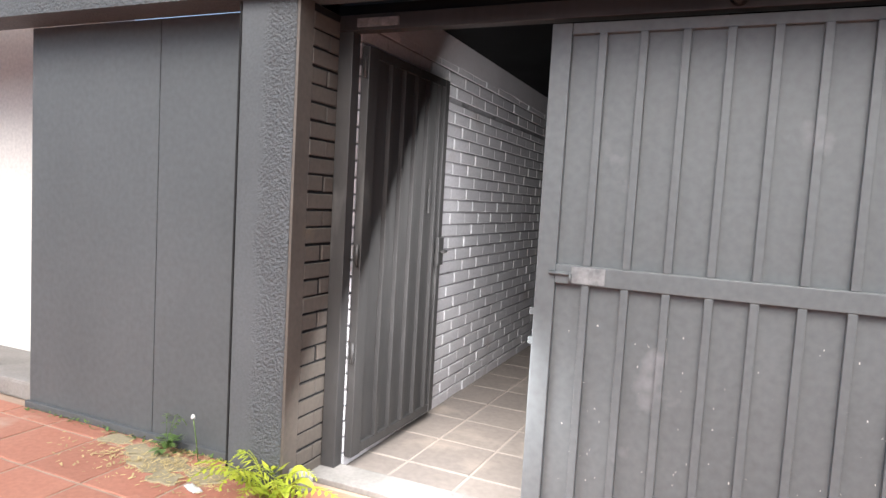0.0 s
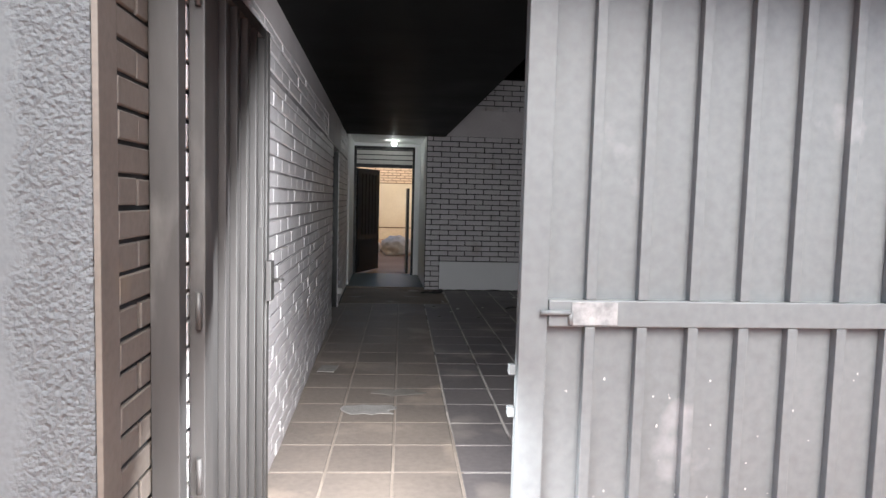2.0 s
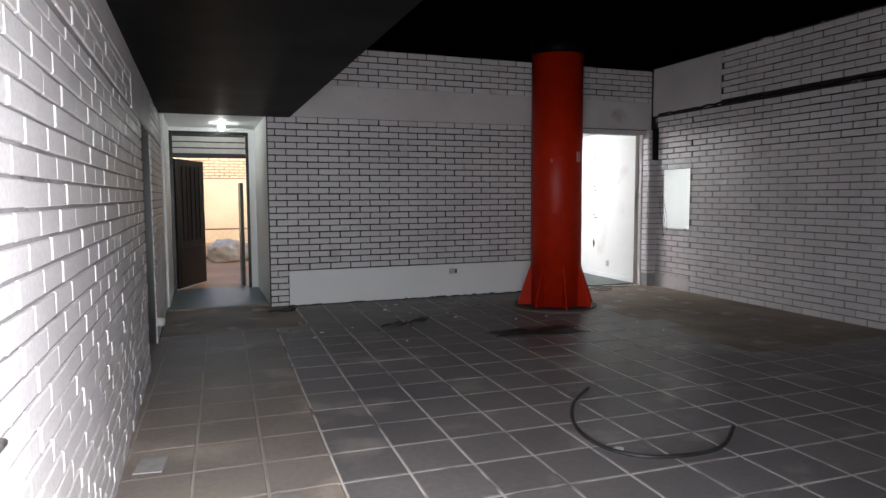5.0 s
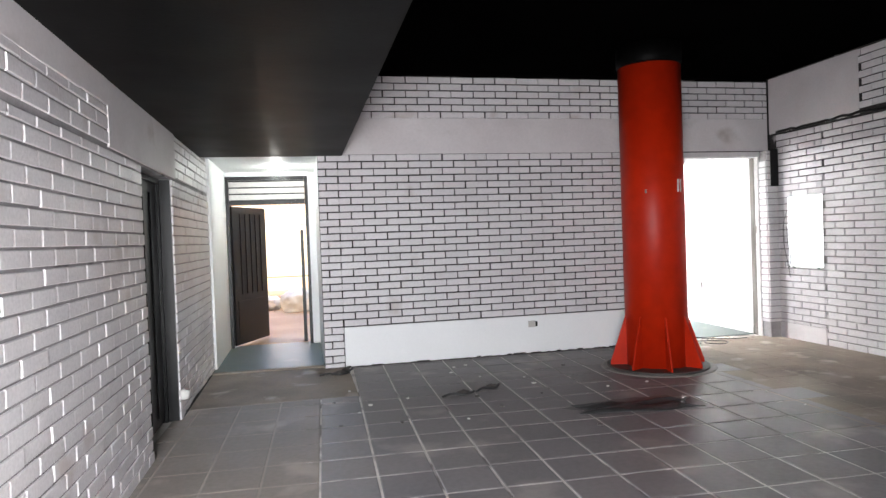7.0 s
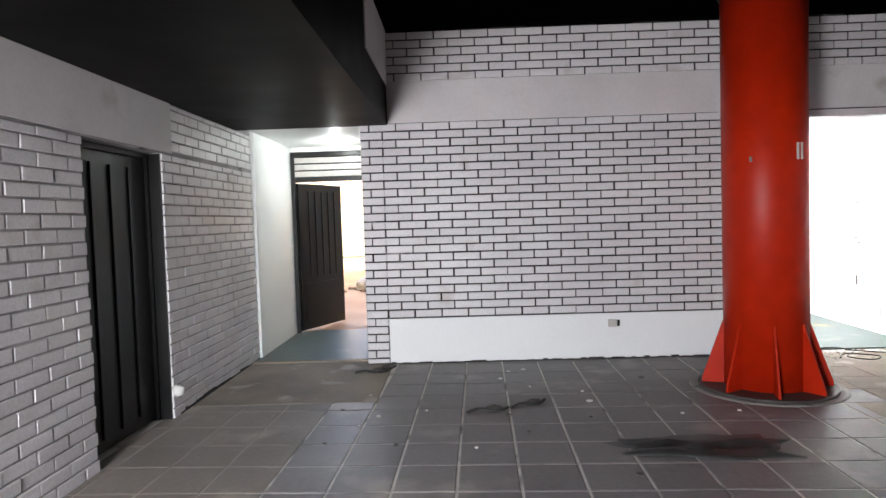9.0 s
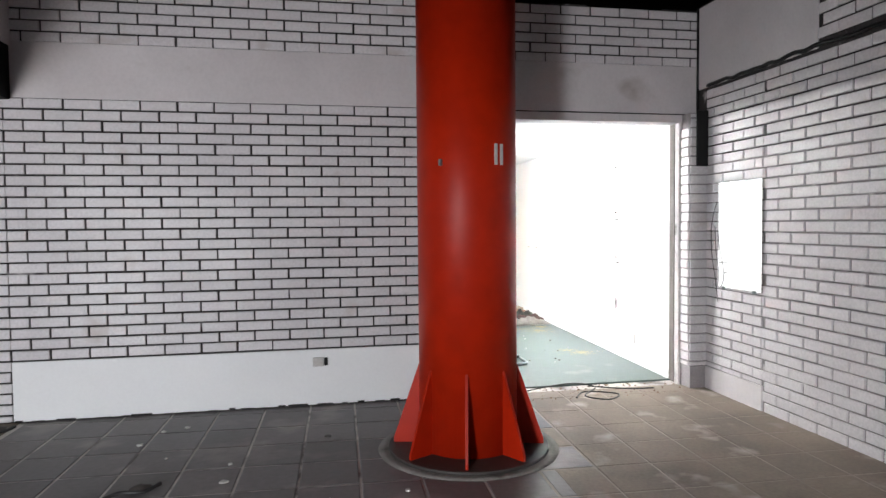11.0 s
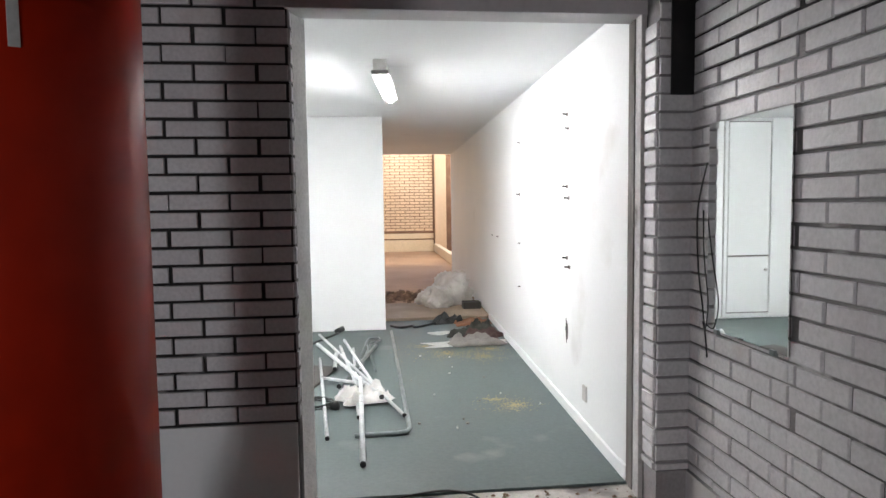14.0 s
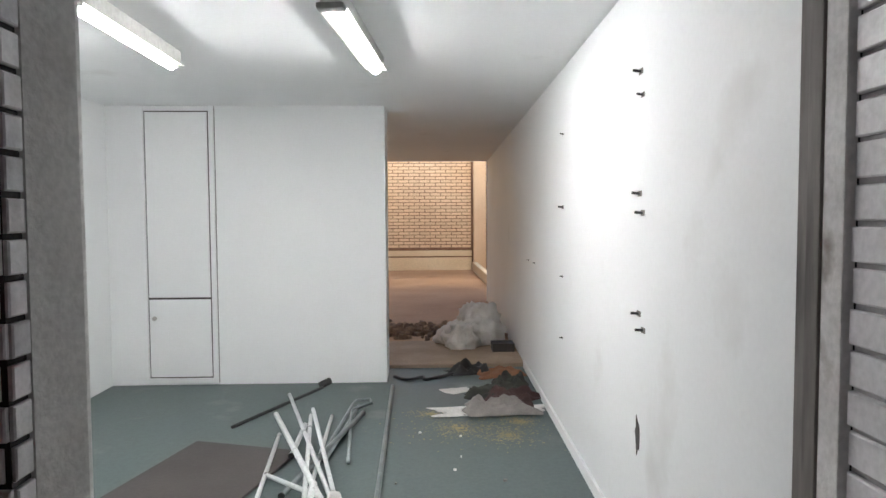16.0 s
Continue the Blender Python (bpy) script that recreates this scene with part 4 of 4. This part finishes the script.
for i, (x, y, a) in enumerate(((0.45, 10.08, 10), (0.78, 10.22, 30), (-0.62, 11.45, 0), (-0.52, 11.55, 40))):
    d = thing("broken_bracket", "dark twisted metal scrap on the floor", "scrap", pose(x, y, 0.0, 0, 0, a), group="metal scrap")
    part("strip", tube(curve_pts([(-0.16, 0, 0.012), (-0.05, 0.03, 0.02), (0.06, -0.02, 0.012), (0.17, 0.02, 0.02)], 5), 0.012, 6), M_RUBBER, d)
    part("lump", blob(0.06, 0.04, 0.03, 0.5, i + 2, 2), M_DKBOARD, d, at=pose(0.06, 0.02, 0))
for i in range(34):
    x, y = rn.uniform(-0.9, 3.2), rn.uniform(8.4, 11.5)
    if (x - 2.795) ** 2 + (y - 10.61) ** 2 < 0.5:
        continue
    tagged(part("plaster_crumb", flake(rn.uniform(0.008, 0.026), 0.008, 100 + i, 7), M_PAPER if i % 3 else M_DKBOARD, at=pose(x, y, 0.003)), "small crumb of broken plaster on the tiles", "debris", "floor crumbs")
tagged(part("paper_sheet", boxes((-0.07, 0.07, -0.1, 0.1, 0, 0.006)), M_SHARD, at=pose(-1.83, 6.93, 0.003, 0, 0, -8)), "pale grey tile offcut on the floor", "tile piece")
tagged(part("plaster_splash", flake(0.14, 0.003, 12, 17, 1.5), M_SHARD, at=pose(-1.46, 5.86, 0.003)), "pale dried plaster splash on the tiles", "stain")
tagged(part("plaster_splash", flake(0.10, 0.002, 15, 17, 1.9), M_CONC, at=pose(-1.25, 6.25, 0.003)), "thin scraped plaster smear on the tiles", "stain")
tagged(part("white_scrap", flake(0.028, 0.015, 19, 8, 1.4), M_PAPER, at=pose(0.62, 6.2, 0.003)), "small white scrap on the tiles", "litter")

bm = bmesh.new()
for i in range(150):
    cx, cy, w = rg.uniform(3.45, 5.05), WY + 0.12 - abs(rg.gauss(0, 0.22)), rg.uniform(0.004, 0.016)
    base = [bm.verts.new((cx + w * rg.uniform(0.6, 1.2) * math.cos(k * 1.2566), cy + w * rg.uniform(0.6, 1.2) * math.sin(k * 1.2566), 0.001)) for k in range(5)]
    top = bm.verts.new((cx, cy, 0.002 + w * rg.uniform(0.3, 0.8)))
    for k in range(5):
        bm.faces.new((base[k], base[(k + 1) % 5], top))
tagged(part("threshold_grit", bm, M_RUBBLE), "loose brown grit and crumbs along the opening", "debris", kind="stuff")

# ---- cupboard in the white wall ----
cu = thing("built_in_cupboard", "white painted tall cupboard doors set in the wall", "cupboard", pose(1.71, CY, 0))
W_ = 0.655
part("casing", boxes((0, 0.045, -0.022, 0, 0.03, 2.495), (W_ - 0.045, W_, -0.022, 0, 0.03, 2.495), (0.046, W_ - 0.046, -0.022, 0, 2.455, 2.495), (0.046, W_ - 0.046, -0.022, 0, 0.03, 0.075), bevel=0.004), M_WHITE, cu)
# dark backing and grey strips draw the shade of the door and casing gaps
part("gap", boxes((0.0465, W_ - 0.0465, -0.003, 0, 0.076, 2.454)), M_DKBOARD, cu, "dark backing painted as the shade round the doors")
part("shadow_gap", boxes((-0.006, -0.0005, -0.004, 0, 0.03, 2.495), (W_ + 0.0005, W_ + 0.006, -0.004, 0, 0.03, 2.495)), M_RAGG, cu, "grey strip painted as the shadow line beside the casing")
up = part("upper_door", boxes((0.057, W_ - 0.057, -0.018, -0.004, 0.803, 2.443), bevel=0.004), M_WHITE, cu)
dn = part("lower_door", boxes((0.057, W_ - 0.057, -0.018, -0.004, 0.088, 0.785), bevel=0.004), M_WHITE, cu)
part("knob", lathe([(0.008, 0), (0.008, 0.015), (0.02, 0.022), (0.018, 0.036), (0.006, 0.04)], 16), M_SOCKET, dn, at=pose(0.11, -0.018, 0.62, 90))

# ---- fluorescent lamps ----


def batten(x, y0, y1, yaw=0.0):
    t = thing("fluorescent_lamp", "lit white fluorescent batten lamp on the ceiling", "lamp", pose(x, y0, WZ, 0, 0, yaw), group="ceiling battens")
    L = y1 - y0
    part("housing", boxes((-0.048, 0.048, 0, L, -0.077, -0.001), bevel=0.004), M_LAMPB, t)
    part("tube", tube([(0, 0.06, -0.0855), (0, L - 0.03, -0.0855)], 0.028, 14), M_TUBE, t, "glowing white tube")
    # added plate that keeps direct tube light off the ceiling
    part("reflector", boxes((-0.064, 0.064, 0.056, L, -0.0855, -0.0775), bevel=0.002), M_LAMPB, t)
    part("end_cap", boxes((-0.06, 0.06, -0.02, 0.055, -0.105, -0.0775), bevel=0.01), M_LAMPCAP, t, "grey end cap")
    part("end_cap", boxes((-0.03, 0.03, L - 0.028, L, -0.10, -0.0775), bevel=0.006), M_LAMPB, t)
    return t


batten(3.81, 13.36, 14.62, -5.0)
batten(2.72, 13.30, 14.50)

# ---- screw holes and wall plugs on the room's wall ----
for i, (y, z, s) in enumerate(((13.2, 2.10, 1), (13.17, 2.0, 0.8), (13.2, 1.60, 1), (13.16, 1.52, 1), (13.2, 1.10, 1), (13.14, 1.04, 1), (14.9, 2.06, 0.6), (14.9, 1.57, 1.0), (14.9, 1.10, 0.6), (14.9, 0.68, 0.6), (16.2, 1.10, 0.6), (16.6, 1.10, 0.5))):
    w = thing("wall_plug", "dark screw stub and torn plaster in the white wall", "screw", pose(right_x(y), y, z), group="wall plugs")
    part("hole", boxes((-0.003, -0.0005, -0.025 * s, 0.02 * s, -0.012 * s, 0.012 * s), bevel=0.001), M_RAGG, w)
    part("screw", tube([(-0.001, 0, 0), (-0.035 * s, -0.005, 0.003)], 0.006 * s, 7), M_RUBBER, w)
tagged(part("torn_plaster", flake(0.032, 0.003, 8, 13, 2.6), M_DKBOARD, at=pose(right_x(13.2) - 0.0005, 13.2, 0.585, 0, -90, 0)), "torn dark hole in the white plaster", "hole")
ws = thing("wall_socket", "small ivory socket low on the white wall", "socket", pose(right_x(12.75), 12.75, 0.26))
part("plate", boxes((-0.012, 0, -0.035, 0.035, -0.05, 0.05), bevel=0.003), M_SOCKET, ws)

# ---- tubes, board and rags on the green floor ----
FZ = 0.012
tb = thing("floor_tubing", "grey bent tube lying on the green floor", "tube", pose(0, 0, FZ))
part("tube", tube([(3.60, 12.83, 0.015), (3.88, 12.84, 0.015), (3.935, 12.86, 0.015), (3.955, 12.92, 0.015), (3.945, 14.3, 0.015), (3.93, 16.18, 0.015)], 0.016, 10), M_STEEL, tb)
STICKS = (((3.66, 12.36, 0.02), (3.62, 13.9, 0.10)), ((3.43, 12.80, 0.02), (3.22, 14.9, 0.03)), ((3.93, 13.15, 0.03), (3.17, 15.5, 0.14)), ((3.78, 13.5, 0.06), (3.20, 14.9, 0.17)),
          ((3.62, 13.15, 0.03), (3.52, 15.3, 0.03)), ((3.30, 14.2, 0.03), (3.68, 13.75, 0.09)), ((3.45, 13.9, 0.04), (3.75, 15.3, 0.05)), ((3.60, 13.7, 0.08), (3.40, 15.1, 0.10)),
          ((3.60, 14.4, 0.03), (3.70, 15.5, 0.04)), ((3.38, 14.5, 0.03), (3.36, 15.1, 0.03)), ((3.72, 13.9, 0.05), (3.45, 14.9, 0.20)))
for i, (a, b) in enumerate(STICKS):
    s = thing("metal_tube", "thin white enamelled tube in a loose heap on the floor", "tube", pose(0, 0, FZ), group="heap of tubes")
    part("shaft", tube([a, b], 0.013 if i % 3 else 0.017, 10), M_STEEL if i in (6, 8) else M_PIPE, s)
    e = Vector(a) + (Vector(a) - Vector(b)).normalized() * 0.012
    part("end_cap", tube([a, e], 0.0145 if i % 3 else 0.0185, 10), M_RUBBER, s)
s = thing("bent_tube_hook", "white tube bent to a hook in the heap", "tube", pose(0, 0, FZ), group="heap of tubes")
part("shaft", tube([(3.55, 14.3, 0.02), (3.66, 15.45, 0.07), (3.68, 15.56, 0.07), (3.78, 15.58, 0.07), (3.80, 15.48, 0.07), (3.66, 15.38, 0.05), (3.74, 14.4, 0.02)], 0.012, 10), M_STEEL, s)
tagged(part("hardboard_sheet", boxes((-0.36, 0.36, -0.52, 0.52, 0, 0.015), bevel=0.003), M_DKBOARD, at=pose(2.93, 14.20, FZ + 0.012, 0, 1.0, -14)), "dark brown hardboard sheet lying on the floor", "board")
cc = thing("cable_coil", "coil of thin black wire beside the board", "cable", pose(3.27, 13.52, FZ))
pts = [((0.16 + 0.04 * noise.noise(Vector((k * 0.4, 0, 0)))) * math.cos(k * 0.42), (0.13 + 0.05 * noise.noise(Vector((0, k * 0.37, 0)))) * math.sin(k * 0.42) + 0.02 * noise.noise(Vector((k * 0.15, 3, 0))), 0.006 + 0.0004 * k) for k in range(90)]
part("wire", tube(pts, 0.004, 5), M_RUBBER, cc)
part("plug", blob(0.04, 0.03, 0.04, 0.3, 8, 2), M_RUBBER, cc, at=pose(0.17, -0.08, 0))
tagged(part("white_rag", rag(0.40, 0.30, 0.09, 3.3, 22), M_CLOTH, at=pose(3.66, 13.62, FZ + 0.02, 0, 0, 25)), "crumpled white rag thrown over the tubes", "rag")
bar = thing("squeegee_pole", "dark pole with a rubber head on the floor", "pole", pose(0, 0, FZ))
part("pole", tube([(2.84, 15.12, 0.014), (3.33, 16.12, 0.03)], 0.013, 8), M_RUBBER, bar)
part("head", tube([(3.30, 16.16, 0.035), (3.38, 16.22, 0.06)], 0.032, 8), M_RUBBER, bar)

# rags and litter by the corridor
for nm, lab, bmk, mt, at in (
    ("grey_rag", "crumpled grey cloth on the paper", rag(0.52, 0.34, 0.08, 1.2, 20), M_RAGG, pose(4.78, 15.47, FZ + 0.012, 0, 0, 5)),
    ("paper_sheet", "white paper sheet under the cloth", rag(0.85, 0.22, 0.012, 7.7), M_PAPER, pose(4.72, 15.45, FZ, 0, 0, 3)),
    ("paper_sheet", "small white paper on the floor", rag(0.24, 0.16, 0.01, 9.1, 6), M_PAPER, pose(4.50, 16.05, FZ, 0, 0, 20)),
    ("olive_rag", "dark olive cloth crumpled on the floor", rag(0.55, 0.35, 0.07, 2.4, 20), M_RAGD, pose(4.80, 15.92, FZ, 0, 0, 30)),
    ("maroon_rag", "maroon cloth crumpled by the wall", rag(0.40, 0.34, 0.08, 5.9, 20), M_RAGR, pose(4.93, 15.75, FZ + 0.01, 0, 0, -20)),
    ("dark_rag", "dark cloth heaped against the wall", rag(0.30, 0.5, 0.10, 4.9, 20), M_RAGD, pose(4.97, 16.2, FZ, 0, 0, 0)),
    ("cardboard_piece", "rust orange cardboard by the step", rag(0.42, 0.34, 0.05, 8.2), M_RAGO, pose(4.93, 16.62, FZ, 0, 0, 10)),
    ("black_bag", "flat black plastic bag by the step", rag(0.42, 0.22, 0.1, 6.6), M_RUBBER, pose(4.63, 16.72, FZ, 0, 0, 15)),
):
    tagged(part(nm, bmk, mt, at=at), lab, "litter", "litter by the corridor")
st = thing("black_strap", "black rubber strips lying along the step", "strap", pose(0, 0, FZ))
part("strip", tube(curve_pts([(3.93, 16.55, 0.01), (4.05, 16.42, 0.012), (4.2, 16.52, 0.01), (4.22, 16.42, 0.01), (4.45, 16.6, 0.012), (4.6, 16.75, 0.01)], 6), 0.014, 6), M_RUBBER, st)
for i, (x, y, r, sx) in enumerate(((4.45, 15.05, 0.26, 1.5), (4.78, 14.9, 0.2, 1.3), (4.25, 15.4, 0.12, 1.5), (4.75, 13.35, 0.16, 1.2), (4.62, 13.5, 0.09, 1.4), (4.9, 15.2, 0.14, 1.0))):
    bm = bmesh.new()
    for j in range(int(3200 * r)):
        a, q_, w = rn.uniform(0, math.tau), abs(rn.gauss(0, 0.6)) * r, rn.uniform(0.002, 0.009)
        cx, cy, tw = q_ * math.cos(a) * sx, q_ * math.sin(a), rn.uniform(0, 1.5)
        bm.faces.new([bm.verts.new((cx + w * rn.uniform(0.7, 1.3) * math.cos(tw + k * 1.2566), cy + w * rn.uniform(0.5, 1.0) * math.sin(tw + k * 1.2566), 0.0006 + 0.000004 * j)) for k in range(5)])
    tagged(part("sawdust", bm, M_STAIN, at=pose(x, y, FZ)), "thin yellow sawdust spilled on the floor", "dust", "spilled sawdust", "stuff")
for i in range(16):
    x, y = rn.uniform(4.0, 4.95), rn.uniform(12.6, 15.4)
    tagged(part("plaster_crumb", flake(rn.uniform(0.005, 0.013), 0.01, 300 + i, 7), M_PAPER if i % 2 else M_CONC, at=pose(x, y, FZ)), "small crumb of plaster on the green floor", "debris", "floor crumbs")

# sacks on the step
for i, (x, y, s, z) in enumerate(((4.62, 17.75, (0.19, 0.18, 0.19), 0.05), (4.90, 18.0, (0.22, 0.22, 0.27), 0.05), (4.50, 17.98, (0.13, 0.15, 0.13), 0.05), (4.82, 18.35, (0.21, 0.18, 0.30), 0.0))):
    sk = thing("rubble_sack", "bulging white woven sack dumped on the step", "sack", pose(x, y, z, 0, 0, 40 * i), group="rubble sacks")
    part("bag", blob(*s, 0.42, 11.3 + i * 2.7, 4), M_BAG, sk)
    part("tied_neck", blob(0.05, 0.05, 0.07, 0.5, i + 31, 2), M_BAG, sk, at=pose(-s[0] * 0.7, -s[1] * 0.4, s[2] * 0.9))
tagged(part("brown_box", boxes((-0.12, 0.12, -0.1, 0.1, 0, 0.09), bevel=0.006), M_DKBOARD, at=pose(5.07, 17.55, 0.05)), "low dark brown box beside the sacks", "box")
for i, (x, y, s) in enumerate(((-0.95, 18.6, (0.45, 0.35, 0.3)), (-0.45, 18.9, (0.3, 0.3, 0.22)), (-1.7, 19.2, (0.3, 0.25, 0.2)))):
    sk = thing("rubble_sack", "bulging white sack heaped in the yard", "sack", pose(x, y, -0.004, 0, 0, 70 * i), group="rubble sacks")
    part("bag", blob(*s, 0.3, 21.3 + i * 2.7, 4), M_BAG, sk)

rr = random.Random(9)
vv, ff = [], []
for i in range(420):
    x, y = (rr.uniform(3.7, 5.5), 19.1 + rr.gauss(0, 0.28)) if i < 280 else (rr.uniform(-2.2, 0.6), 19.4 + rr.gauss(0, 0.35))
    r = rr.uniform(0.02, 0.07)
    n0 = len(vv)
    base = [(rr.uniform(0.7, 1.2) * r * math.cos(k * math.tau / 5), rr.uniform(0.7, 1.2) * r * math.sin(k * math.tau / 5)) for k in range(5)]
    vv += [(x + a, y + b, -0.004) for a, b in base] + [(x + a * 0.7, y + b * 0.7, r * rr.uniform(0.5, 1.0)) for a, b in base]
    ff += [(n0 + k, n0 + (k + 1) % 5, n0 + 5 + (k + 1) % 5, n0 + 5 + k) for k in range(5)] + [tuple(n0 + 5 + k for k in range(5))]
me = bpy.data.meshes.new("rubble")
me.from_pydata(vv, [], ff)
me.materials.append(M_RUBBLE)
tagged(new("rubble", me), "brown broken masonry rubble across the yard", "rubble", kind="stuff")

# ---- pieces of walls, floors and pavement ----
# local u runs along the wall so that the face looks to the hall
brick_field(wb, (PX1 - 0.042, WY, -0.0132), 0, [(0.042, 0.267, 0.026, 2.474), (0.268, BX - PX1 + 0.042, 0.4975, 2.474), (0.322, RX - PX1 + 0.032, 2.873, 3.404)], M_BRICK, near=(2.2, 4.2), seed=3, course=0.0829, joint=0.0135)
# west wall: u runs towards -y turned so that the face looks to +x
brick_field(wl_, (LX, FY, 0), 90, [(0.0, 9.05 - FY, 0.0, 2.04), (0.0, 8.30 - FY, 2.04, 2.29), (10.10 - FY, 12.26 - FY, 0.0, 2.04), (10.28 - FY, 12.26 - FY, 2.04, 2.44), (8.30 - FY - 0.0, 8.31 - FY, 2.04, 2.05)], M_BRICK, near=(2.4, 5.6), seed=5, depth=0.010)
brick_field(wr, (RX, WY - 0.13, 0), -90, [(0.03, 0.78, 0.205, 2.665), (0.781, WY - FY - 0.17, 0.0, 2.665), (1.33, WY - FY - 0.17, 2.742, 3.40)], M_BRICK, near=(0.0, 1.9), seed=7)
brick_field(pier, (OPX1 + 0.012, 11.672, 0), 0, [(0.0, RX - OPX1 - 0.014, 0.205, 2.44)], M_BRICK, near=(-1, 1), seed=8, length=0.40)
brick_field(pier, (OPX1 + 0.012, 11.806, 0), -90, [(0.0, 0.134, 0.205, 2.34)], M_BRICK, near=(-1, 1), seed=9)
brick_field(wb, (BX, WY, -0.0132), 90, [(0.0, 0.060, 0.4975, 2.39)], M_BRICK, near=(-1, 1), seed=10, course=0.0829, joint=0.0135)
brick_field(rev, (-2.057, 3.14, 0), 90, [(0.0, 0.25, 0.0, 2.26)], M_REVEAL, near=(-1, 1), seed=11, depth=0.010)
brick_field(wyn, (1.6, 29.0, 0), 0, [(0.0, 4.0, 0.60, 4.1)], M_YBRICK, seed=12, near=(1.6, 3.2), length=0.30, course=0.092, joint=0.020)
brick_field(wyl, (-4.2, 25.0, 0), 0, [(0.0, 5.6, 2.03, 4.1)], M_YBRICK, seed=13, near=(2.0, 3.2), length=0.30, course=0.092, joint=0.020)


def tile_field(parent, xs, ys, x_off, y_off, pitch, pitch_y, gap, thick, material, near, top=0.0, skip=None, seed=2, turn=None):
    rnd = random.Random(seed)
    turn = turn or Matrix()
    rv, rf = [], []
    shared = None
    singles = 0
    i0, i1 = math.floor((xs[0] - x_off) / pitch), math.ceil((xs[1] - x_off) / pitch)
    j0, j1 = math.floor((ys[0] - y_off) / pitch_y), math.ceil((ys[1] - y_off) / pitch_y)
    for j in range(j0, j1):
        for i in range(i0, i1):
            a, b = max(x_off + i * pitch + gap / 2, xs[0]), min(x_off + (i + 1) * pitch - gap / 2, xs[1])
            c, d = max(y_off + j * pitch_y + gap / 2, ys[0]), min(y_off + (j + 1) * pitch_y - gap / 2, ys[1])
            if b - a < 0.03 or d - c < 0.03 or (skip and skip((a + b) / 2, (c + d) / 2)):
                continue
            w, h, k = b - a, d - c, 0.006
            full = abs(w - pitch + gap) < 1e-4 and abs(h - pitch_y + gap) < 1e-4
            z = top + rnd.uniform(-0.0012, 0.0006)
            pts = [(0, 0, -thick), (w, 0, -thick), (w, h, -thick), (0, h, -thick), (0, 0, -0.003), (w, 0, -0.003), (w, h, -0.003), (0, h, -0.003), (k, k, 0), (w - k, k, 0), (w - k, h - k, 0), (k, h - k, 0)]
            fs = [(s + q, s + (q + 1) % 4, s + 4 + (q + 1) % 4, s + 4 + q) for s in (0, 4) for q in range(4)] + [(8, 9, 10, 11)]
            if full and near(a, c) and singles < 300:
                if shared is None:
                    shared = bpy.data.meshes.new("tile")
                    shared.from_pydata(pts, [], fs)
                    shared.materials.append(material)
                ob = new("tile", shared)
                ob.matrix_basis = turn @ pose(a, c, z)
                ob.parent = parent
                singles += 1
            else:
                n0 = len(rv)
                rv += [turn @ Vector((a + p[0], c + p[1], z + p[2])) for p in pts]
                rf += [tuple(n0 + q for q in f) for f in fs]
    if rv:
        me = bpy.data.meshes.new("tiling")
        me.from_pydata(rv, [], rf)
        me.materials.append(material)
        ob = new("tiling", me)
        ob.parent = parent
        ob["kind"] = "stuff"


SKEW = pose(-0.585, 5.573, 0, 0, 0, -1.75) @ pose(0.585, -5.573, 0)   # the tiles run slightly askew to the walls
tile_field(hall_floor, (-0.941, RX + 0.2), (FY - 0.02, WY + 0.14), -0.585, 5.573, 0.356, 0.386, 0.015, 0.006, M_TILE, lambda x, y: 4.2 < y < 10.6 and x < 4.0, top=0.002, skip=lambda x, y: (x < -0.62 and y > 10.42) or (x > 3.2 and y > 7.7), turn=SKEW)
tile_field(hall_floor, (LX - 0.2, -0.941), (FY - 0.02, 10.5), -0.585, 5.573, 0.356, 0.386, 0.010, 0.006, M_TILE_BROWN, lambda x, y: 4.2 < y, top=0.002, seed=4, turn=SKEW)
tile_field(hall_floor, (3.07, RX + 0.2), (7.795, WY + 0.14), -0.585, 5.573, 0.356, 0.386, 0.008, 0.006, M_BARE, lambda x, y: y > 10.0, top=0.002, seed=6, turn=SKEW)
tile_field(pave, (-9, 9), (-1.55, 3.19), -2.9, 3.05, 0.40, 0.40, 0.014, 0.006, M_PAVE, lambda x, y: -5 < x < 0.5 and y > 1.2, top=0.0)
